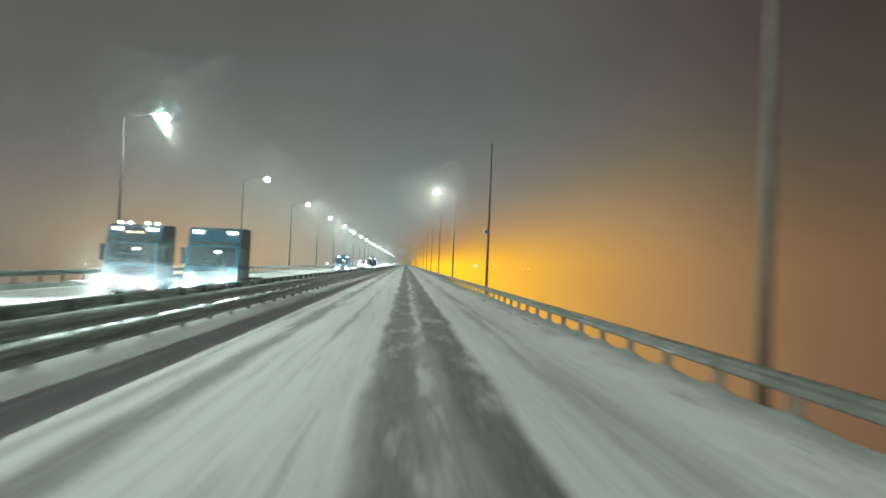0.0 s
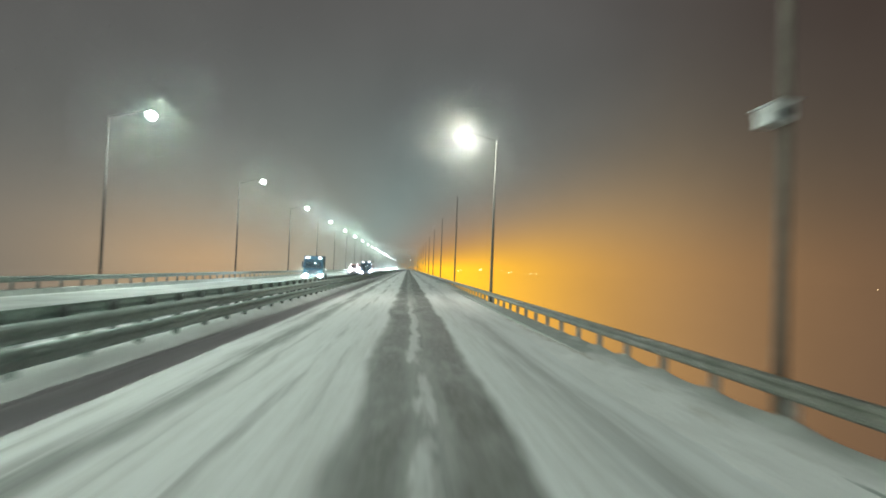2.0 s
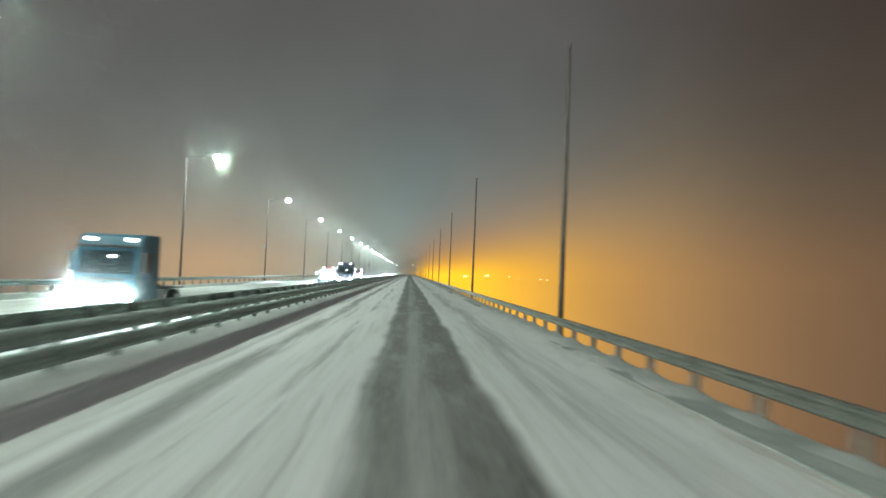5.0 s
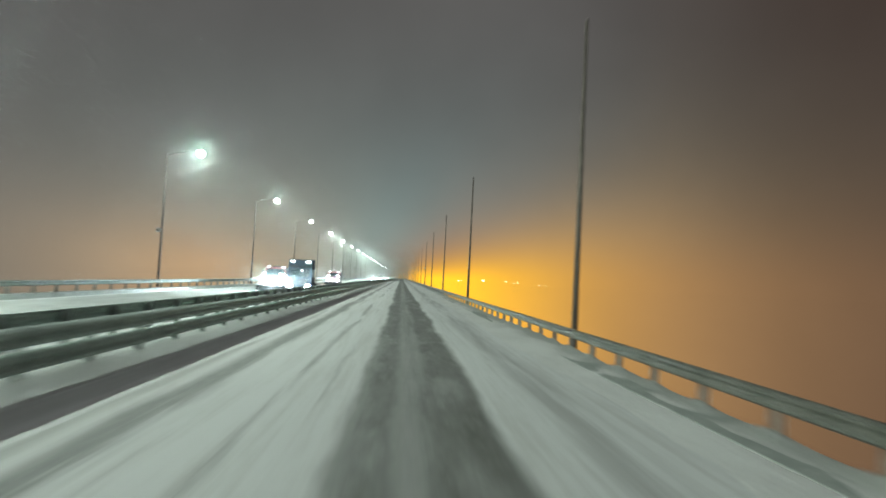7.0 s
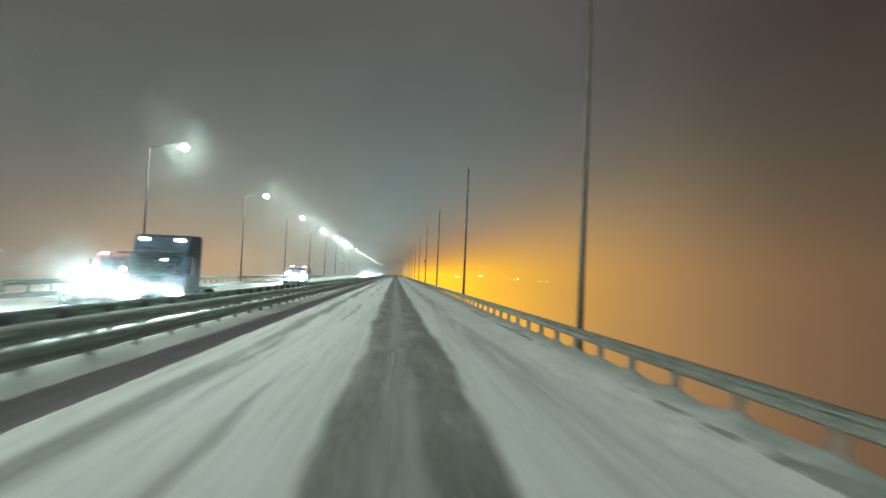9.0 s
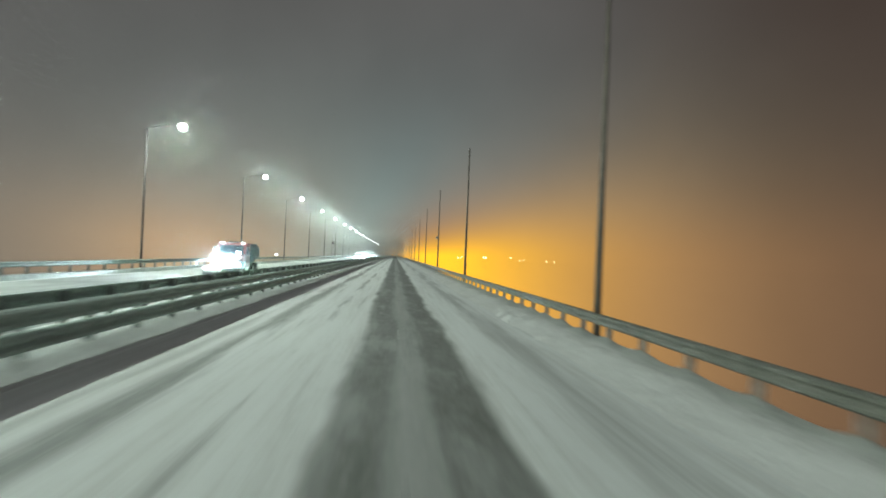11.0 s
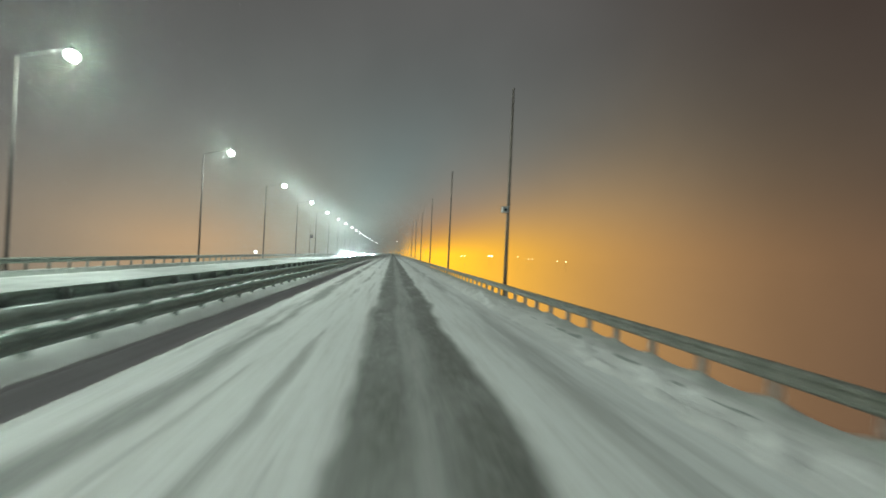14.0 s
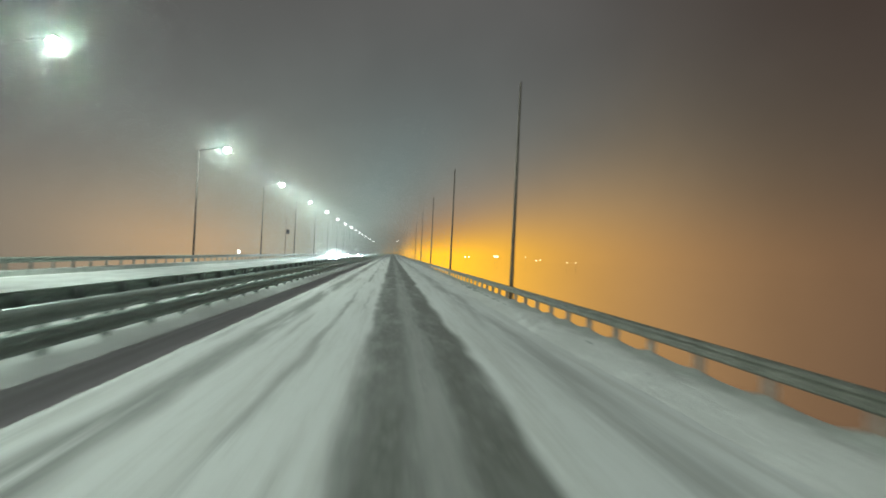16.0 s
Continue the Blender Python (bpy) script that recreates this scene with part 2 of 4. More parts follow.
ROAD = road_material()
SNOW = snow_material("drifted_snow")
# packed snow, its colour lowered to offset the strong lamplight there
PACKED_DIMMED = snow_material("packed_dimmed_snow", (0.50, 0.52, 0.50), (0.32, 0.33, 0.32), 0.7)
GROUND_SNOW = snow_material("open_snowfield", (0.55, 0.54, 0.52), (0.30, 0.29, 0.27), 0.9)
HAZE_SHEET = haze_sheet_material()
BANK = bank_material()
STEEL = plain("galvanised_steel", (0.43, 0.52, 0.47), 0.6, 0.2, 0.35, 3.0, (0.30, 0.38, 0.345))
EDGE_STEEL = plain("frosted_grimy_steel", (0.225, 0.225, 0.19), 0.5, 0.3, 0.35, 3.0, (0.145, 0.148, 0.123))
ICED_POST = plain("post_caked_with_snow", (0.60, 0.57, 0.53), 0.85, 0.0, 0.35, 4.0, (0.40, 0.37, 0.34))
OUTER_STEEL = plain("dull_green_grey_steel", (0.19, 0.205, 0.175), 0.7, 0.1, 0.35, 3.0, (0.10, 0.125, 0.105))
POST_STEEL = plain("weathered_post_steel", (0.27, 0.30, 0.275), 0.75, 0.1, 0.4, 5.0)
ARM_STEEL = plain("lamp_arm_steel", (0.025, 0.025, 0.026), 0.85, 0.0, 0.3, 2.0)
LAMP_STEEL = plain("lamp_pole_steel", (0.04, 0.037, 0.033), 0.8, 0.05, 0.3, 2.0)
# lamp pole steel in a paler copy, with the lamplight on it painted in
LIT_STEEL = plain("lit_pole_steel", (0.21, 0.215, 0.195), 0.7, 0.1, 0.3, 2.0)
POLE_STEEL = plain("pole_steel", (0.235, 0.20, 0.165), 0.8, 0.05, 0.3, 2.0)
CONCRETE = plain("snow_dusted_concrete", (0.48, 0.51, 0.47), 0.85, 0.0, 0.4, 2.5, (0.31, 0.34, 0.31))
MARKING = plain("worn_marking_paint", (0.50, 0.50, 0.48), 0.8, 0.0, 0.5, 2.5, (0.28, 0.28, 0.27))
BOX_WHITE = plain("weathered_white_housing", (0.62, 0.62, 0.60), 0.5)
DARK = plain("dark_plastic", (0.03, 0.03, 0.032), 0.55, 0.0, 0.3)
RUBBER = plain("tyre_rubber", (0.025, 0.025, 0.025), 0.85)
RIM = plain("rim_steel", (0.35, 0.36, 0.37), 0.4, 0.7)
LAMP_GLOW = glow("lamp_glow", (0.86, 1.0, 0.95), 9)
SODIUM_GLOW = glow("sodium_glow", (1.0, 0.75, 0.40), 9)
HEADLIGHT = glow("headlight_glow", (0.72, 0.92, 1.0), 260)
MARKER = glow("marker_glow", (0.85, 0.95, 1.0), 9)
AMBER = glow("amber_marker_glow", (1.0, 0.55, 0.2), 5)


def glass_material():
    mat, nt, b = material("windscreen_glass")
    b.inputs["Base Color"].default_value = (0.02, 0.03, 0.035, 1)
    b.inputs["Roughness"].default_value = 0.3
    b.inputs["Specular IOR Level"].default_value = 0.12
    return mat


GLASS = glass_material()


# ---------------------------------------------------------------- mesh helpers
def box(bm, x0, x1, y0, y1, z0, z1, bevel=0.0):
    made = bmesh.ops.create_cube(bm, size=1)["verts"]
    for v in made:
        v.co = Vector(((x0 + x1) / 2 + v.co.x * (x1 - x0), (y0 + y1) / 2 + v.co.y * (y1 - y0), (z0 + z1) / 2 + v.co.z * (z1 - z0)))
    if bevel:
        edges = list({e for v in made for e in v.link_edges})
        bmesh.ops.bevel(bm, geom=edges, offset=bevel, segments=2, affect="EDGES", profile=0.6)


def tube(bm, a, b, r0, r1, n=10):
    a, b = Vector(a), Vector(b)
    m = Matrix.Translation((a + b) / 2) @ (b - a).to_track_quat("Z", "Y").to_matrix().to_4x4()
    bmesh.ops.create_cone(bm, cap_ends=True, segments=n, radius1=r0, radius2=r1, depth=(b - a).length, matrix=m)


def loft(bm, rings, caps=True):
    """Rings of equal length joined one after the other."""
    rows = [[bm.verts.new(p) for p in ring] for ring in rings]
    n = len(rows[0])
    for a, b in zip(rows, rows[1:]):
        for i in range(n):
            bm.faces.new((a[i], a[(i + 1) % n], b[(i + 1) % n], b[i]))
    if caps:
        bm.faces.new(rows[0][::-1])
        bm.faces.new(rows[-1])
    bmesh.ops.recalc_face_normals(bm, faces=bm.faces)


def mesh_of(name, bm, mat, smooth=False):
    me = bpy.data.meshes.new(name)
    bm.to_mesh(me)
    bm.free()
    me.materials.append(mat)
    if smooth:
        for p in me.polygons:
            p.use_smooth = True
    return me


def part(name, bm, mat, parent, label="", smooth=False):
    ob = new(name, mesh_of(name, bm, mat, smooth))
    ob.parent = parent
    return tagged(ob, label) if label else ob


def share(name, mesh, parent, at):
    ob = new(name, mesh)
    ob.parent = parent
    ob.location = at
    return ob


def sheet(name, xs, ys, height, mat, label, category, kind="structure"):
    """A surface over a grid, with a height for each place."""
    xs, ys = np.asarray(xs, float), np.asarray(ys, float)
    gx, gy = np.meshgrid(xs, ys)
    gz = height(gx, gy)
    verts = np.column_stack([gx.ravel(), gy.ravel(), gz.ravel()])
    nx, ny = len(xs), len(ys)
    i = (np.arange(ny - 1)[:, None] * nx + np.arange(nx - 1)[None, :]).ravel()
    faces = np.column_stack([i, i + 1, i + nx + 1, i + nx])
    me = bpy.data.meshes.new(name)
    me.from_pydata(verts.tolist(), [], faces.tolist())
    me.materials.append(mat)
    for p in me.polygons:
        p.use_smooth = True
    return tagged(new(name, me), label, category, kind=kind)


def wobble(x, y, seed, scale_x, scale_y, octaves=3):
    """Smooth value noise on a grid, about -1 to 1."""
    rng = np.random.RandomState(seed)
    table = rng.rand(64, 64) * 2 - 1
    out, amp = np.zeros_like(x), 1.0
    for o in range(octaves):
        u, v = x / scale_x * 2 ** o + 17.3 * o, y / scale_y * 2 ** o + 5.1 * o
        i, j = np.floor(u).astype(int), np.floor(v).astype(int)
        fu, fv = u - i, v - j
        fu, fv = fu * fu * (3 - 2 * fu), fv * fv * (3 - 2 * fv)
        g = lambda a, b: table[(a + 7 * o) % 64, (b + 3 * o) % 64]
        out += amp * ((g(i, j) * (1 - fu) + g(i + 1, j) * fu) * (1 - fv) + (g(i, j + 1) * (1 - fu) + g(i + 1, j + 1) * fu) * fv)
        amp *= 0.5
    return out / 1.6


# ---------------------------------------------------------------- ground and road
NEAR_Y = np.concatenate([np.arange(-30, 345, 0.6), np.arange(345, 700, 6.0), np.arange(700, 1501, 40.0)])


def step(v, lo, hi):
    t = np.clip((v - lo) / (hi - lo), 0, 1)
    return t * t * (3 - 2 * t)


def cross_fall(x):
    return 0.02 * np.clip(x - 1.7, 0, 10)


def road_height(x, y):
    w = wobble(x, y, 3, 0.9, 3.0)
    e = x + 0.18 * wobble(x, y, 5, 2.0, 5.0)
    tracks = step(e, -0.95, -0.6) * (1 - step(e, 1.55, 1.9))
    return 0.006 * w - 0.02 * tracks - cross_fall(x)


def bank_height(x, y):
    """Ploughed snow: a slope up to the guard rail, clods along its foot, mounds at the posts; scraped lower by the lit lamp."""
    w = wobble(x, y, 11, 0.9, 1.6, 3)
    slow = wobble(x, y, 12, 6, 14, 2)
    full = 0.25 + 0.75 * step(np.abs(y - 76), 12, 30)
    slope = step(x + 0.25 * slow, 3.7, 5.7)
    late = 0.45 + 0.55 * step(y, 200, 240)
    clods = np.clip(wobble(x, y, 21, 0.34, 0.45, 2) + 0.45 * wobble(x, y, 22, 2.5, 6, 2) - 0.20, 0, 1) * step(x, 4.0, 4.4) * (1 - step(x, 5.0, 5.5))
    mounds = 0.12 * np.exp(-(((y - 1.15 + 11.65) % 2.3 - 1.15) / 0.5) ** 2) * step(x, 5.6, 5.85) * (1 - 0.6 * step(x, 5.95, 6.05))
    return -0.03 - cross_fall(x) + mounds + full * slope * (0.165 + 0.025 * w + 0.04 * slow) + 0.31 * late * full * clods + 0.035 * np.clip(w, 0, 1) * step(x, 5.3, 5.6)


def median_height(x, y):
    w = wobble(x, y, 31, 0.5, 0.9, 4)
    hill = step(x, -8.4, -7.9) * (1 - step(x + 0.05 * w, -6.2, -5.35))
    return -0.02 + hill * (0.29 + 0.06 * w) + 0.012 * w


def verge_height(x, y):
    """Flat up to the outer kerb, then a crest of snow behind it that falls away to the slope."""
    w = wobble(x, y, 41, 0.8, 1.2, 4)
    return -0.02 + 0.01 * w + step(-x, 20.3, 20.6) * (0.26 + 0.02 * w) - 1.1 * step(-x, 20.9, 25.5)


sheet("road", np.concatenate([np.arange(-5.7, 4.01, 0.15), [4.4, 4.9, 5.4, 5.9]]), NEAR_Y, road_height, ROAD,
      "snow-covered asphalt carriageway with two dark swept wheel tracks", "road")
sheet("road_far_carriageway", np.arange(-19.6, -8.2, 0.8), NEAR_Y, lambda x, y: 0.0 + 0.01 * wobble(x, y, 8, 2, 6), PACKED_DIMMED,
      "oncoming carriageway covered with packed white snow", "road")
BANK_Y = np.concatenate([np.arange(-20, 340, 0.22), np.arange(340, 700, 4.0), np.arange(700, 1501, 40.0)])
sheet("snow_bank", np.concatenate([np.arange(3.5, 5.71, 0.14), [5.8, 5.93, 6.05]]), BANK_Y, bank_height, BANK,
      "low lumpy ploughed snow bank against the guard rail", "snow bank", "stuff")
sheet("snow_median", np.concatenate([[-9.6, -9.0, -8.4, -8.2, -8.0, -7.8, -7.4, -6.8], np.arange(-6.4, -5.1, 0.1)]), BANK_Y, median_height, SNOW,
      "narrow raised median strip buried under drifted snow", "snow bank", "stuff")
sheet("snow_verge", [-24.5, -23.2, -22.4, -21.8, -21.3, -20.9, -20.75, -20.6, -20.45, -20.3, -19.8, -19.5, -19.2], NEAR_Y, verge_height, SNOW,
      "snowy verge along the outer guard rail", "snow bank", "stuff")


def embankment():
    bm = bmesh.new()
    ring = lambda y: [(6.07, y, -0.02), (24, y, GROUND_Z - 0.5), (-42, y, GROUND_Z - 0.5), (-24.4, y, -0.80), (-24.3, y, -1.2), (5.9, y, -0.4)]
    loft(bm, [ring(-60), ring(1500)])
    ob = new("embankment", mesh_of("embankment", bm, GROUND_SNOW))
    tagged(ob, "tall snow-covered earth embankment carrying both carriageways", "embankment", kind="structure")


embankment()


# made-up see-through sheet in place of the ground hidden by haze
def haze_ground():
    bm = bmesh.new()
    cuts = [-4400, -1500, -500, -150, 0, 150, 500, 1500, 4400]
    rows = [[bm.verts.new((x, y, GROUND_Z)) for x in cuts] for y in cuts]
    for a, b in zip(rows, rows[1:]):
        for i in range(len(cuts) - 1):
            bm.faces.new((a[i], a[i + 1], b[i + 1], b[i]))
    tagged(new("water", mesh_of("water", bm, HAZE_SHEET)), "nearly clear sheet added so the orange haze shows below the horizon", "water", kind="structure")


haze_ground()

# ---------------------------------------------------------------- guard rails
POST_STEP = 2.3
SECTION = 2 * POST_STEP
RAIL_FROM, RAIL_TO, RAIL_END = -13.8, 340.4, 1300.0


def wave_profile(h, depth, side):
    """Outline of a two-wave beam, height h, its waves turned to side (1: towards +x)."""
    outer = [(0.0, 0.00), (0.55, 0.04), (1.0, 0.16), (1.0, 0.30), (0.55, 0.46), (0.55, 0.54), (1.0, 0.70), (1.0, 0.84), (0.55, 0.96), (0.0, 1.00)]
    t = 0.012
    front = [(side * depth * a, h * b) for a, b in outer]
    back = [(side * (depth * a - t), h * b) for a, b in reversed(outer)]
    return front + back


def beam_mesh(name, h, depth, side, length, bolts=True, steel=None):
    bm = bmesh.new()
    prof = wave_profile(h, depth, side)
    loft(bm, [[(px, y, pz) for px, pz in prof] for y in (0, length + 0.12)])
    if bolts:
        for y in (0.03, 0.10):
            for z in (0.24, 0.77):
                tube(bm, (side * depth * 0.98, y, h * z), (side * (depth + 0.02), y, h * z), 0.018, 0.016, 6)
    return mesh_of(name, bm, steel or STEEL)


def post_mesh(name, height, beams, side, depth, steel):
    """Channel post with a spacer block behind each beam."""
    bm = bmesh.new()
    box(bm, -0.012, 0.012, -0.06, 0.06, -0.25, height)
    box(bm, -0.07, 0.07, 0.048, 0.06, -0.25, height)
    box(bm, -0.07, 0.07, -0.06, -0.048, -0.25, height)
    for z0, z1 in beams:
        m, q = (z0 + z1) / 2, (z1 - z0) * 0.36
        box(bm, *sorted((side * 0.07, side * depth)), -0.07, 0.07, m - q, m + q)
    return mesh_of(name, bm, steel)


def guard_rail(name, x_face, side, beams, base, label, spacer=0.16, wave=0.083, phase=0.0, steel=None, post_steel=None):
    """Beams with their outer face at x_face, waves turned to side; posts behind them."""
    rail = tagged(new(name), label, "guard rail", group="guard rails of the road")
    rail.location = (0, 0, base)
    x_back = x_face - side * wave
    x_post = x_back - side * (spacer + 0.0)
    top = max(b[1] for b in beams) - base
    local = [(a - base, b - base) for a, b in beams]
    sections = [beam_mesh("beam", b - a, wave, side, SECTION, True, steel) for a, b in local]
    far = [beam_mesh("beam", b - a, wave, side, RAIL_END - RAIL_TO, False, steel) for a, b in local]
    post = post_mesh("post", top - 0.02, local, side, spacer, post_steel or POST_STEEL)
    count = int(round((RAIL_TO - RAIL_FROM) / SECTION))
    for (z0, z1), mesh, far_mesh in zip(local, sections, far):
        for i in range(count):
            share("beam", mesh, rail, (x_back, RAIL_FROM + phase + i * SECTION, z0))
        share("beam", far_mesh, rail, (x_back, RAIL_FROM + phase + count * SECTION, z0))
    for i in range(2 * count):
        share("post", post, rail, (x_post, RAIL_FROM + phase + POST_STEP * i, 0))
    bm = bmesh.new()
    y = RAIL_FROM + phase + count * SECTION
    while y < 760:
        box(bm, x_post - 0.06, x_post + 0.06, y - 0.06, y + 0.06, -0.2, top - 0.02)
        y += POST_STEP
    tagged(part("post_row", bm, post_steel or POST_STEEL, rail), kind="stuff")
    return rail


guard_rail("guard_rail", 5.85, -1, [(0.435, 0.75)], 0.04, "dull galvanised steel guard rail with one deep beam beside snow", spacer=0.05, phase=0.35 + 1.8, steel=EDGE_STEEL, post_steel=ICED_POST)
guard_rail("guard_rail", -5.8, 1, [(0.36, 0.705), (0.770, 1.10)], 0.08, "double-beam dark steel median guard rail on closely spaced posts", spacer=0.10, wave=0.125, phase=0.9)
guard_rail("guard_rail", -7.65, -1, [(0.40, 0.74), (0.775, 1.09)], 0.08, "double-beam steel guard rail facing the oncoming carriageway", spacer=0.12, phase=0.4)
guard_rail("guard_rail", -20.3, 1, [(0.68, 1.0)], 0.15, "dull green-grey steel guard rail along the outer kerb", phase=1.2, steel=OUTER_STEEL)


def kerb(name, x0, x1, z1, label):
    bm = bmesh.new()
    for i in range(57):
        y = -14 + i * 6.0
        box(bm, x0, x1, y, y + 5.96, -0.3, z1, 0.02)
    box(bm, x0, x1, 328.0, 1300, -0.3, z1)
    tagged(new(name, mesh_of(name, bm, CONCRETE)), label, "kerb", kind="structure")


kerb("kerb", 5.10, 6.06, 0.03, "snow-dusted concrete kerb under the guard rail")
kerb("kerb_outer", -20.9, -20.2, 0.27, "dark concrete kerb under the outer guard rail")


# ---------------------------------------------------------------- street lamps and poles
def lamp_pole(height, arm, lit, label, side=1, steel=None):
    """Tapered pole with an arm of that length towards side and a drop-glass lamp head."""
    steel = steel or POLE_STEEL
    lamp = tagged(new("street_lamp"), label, "street lamp", group="street lamps along the road")
    bm = bmesh.new()
    tube(bm, (0, 0, -0.3), (0, 0, 0.12), 0.17, 0.17, 12)
    part("base_plate", bm, steel, lamp)
    bm = bmesh.new()
    tube(bm, (0, 0, 0.06), (0, 0, height), 0.115, 0.055, 14)
    part("pole", bm, steel, lamp, smooth=True)
    if arm:
        bm = bmesh.new()
        pts = [Vector((side * arm * s, 0, height - 0.05 + 0.62 * math.sin(s * 1.3))) for s in (0, 0.12, 0.3, 0.5, 0.75, 1.02)]
        for a, b in zip(pts, pts[1:]):
            tube(bm, a, b, 0.026, 0.022, 8)
        part("arm", bm, ARM_STEEL, lamp, "thin dark curved arm", smooth=True)
        z = pts[-1].z
        bm = bmesh.new()
        rings = [[(side * arm * 1.02 + r * math.cos(a), r * math.sin(a), z + h) for a in (k * math.pi / 5 for k in range(10))]
                 for r, h in ((0.05, 0.14), (0.085, 0.10), (0.10, 0.02), (0.16, -0.02))]
        loft(bm, rings)
        part("lamp_collar", bm, ARM_STEEL, lamp)
        # glass larger than a real one, so its shape includes the lamp's glare
        bm = bmesh.new()
        bmesh.ops.create_uvsphere(bm, u_segments=18, v_segments=12, radius=0.39, matrix=Matrix.Translation((side * arm * 1.02, 0, z - 0.34)) @ Matrix.Diagonal((1, 0.95, 0.9, 1)))
        part("drop_glass", bm, LAMP_GLOW if lit else GLASS, lamp, "glowing cold white drop glass" if lit else "unlit drop glass", smooth=True).visible_shadow = False
    return lamp


first = lamp_pole(12.40, 2.95, True, "tall tapered steel street lamp glowing cold white", steel=LAMP_STEEL)
for k in range(-4, 27):
    m = pose(-22.0, LAMP_Y0 + LAMP_STEP * k, 0.0)
    if k == -4:
        first.matrix_basis = m
    else:
        copy_thing(first, m)
lit = lamp_pole(11.75, 2.5, True, "tall lit street lamp behind the near guard rail", -1, LIT_STEEL)
lit.matrix_basis = pose(6.14, LIT_Y, -0.1)
far_lit = copy_thing(lit, pose(6.14, POLE_Y0 + 21 * POLE_STEP, -0.1))
bare_pole = lamp_pole(11.8, 0, False, "tall dark unlit steel pole behind the near guard rail")
tagged(bare_pole, category="pole", group="unlit poles behind the guard rail")
bare_pole.name = "light_pole"
bare_pole.matrix_basis = pose(6.14, POLE_Y0 - POLE_STEP, -0.1)
SET_OFF = {-2: -1.8, 4: -0.85, 5: -0.5, 6: -0.7}          # poles that stand out of the even spacing
for k in list(range(-3, -1)) + list(range(1, 12)):
    copy_thing(bare_pole, pose(6.14, POLE_Y0 + POLE_STEP * k + SET_OFF.get(k, 0.0), -0.1))


# ---------------------------------------------------------------- vehicles
def wheel(parent, x, y, r, w):
    bm = bmesh.new()
    tube(bm, (x - w / 2, y, r), (x + w / 2, y, r), r, r, 20)
    t = part("wheel", bm, RUBBER, parent)
    bm = bmesh.new()
    tube(bm, (x - w / 2 - 0.015, y, r), (x + w / 2 + 0.015, y, r), r * 0.58, r * 0.58, 16)
    part("rim", bm, RIM, t)


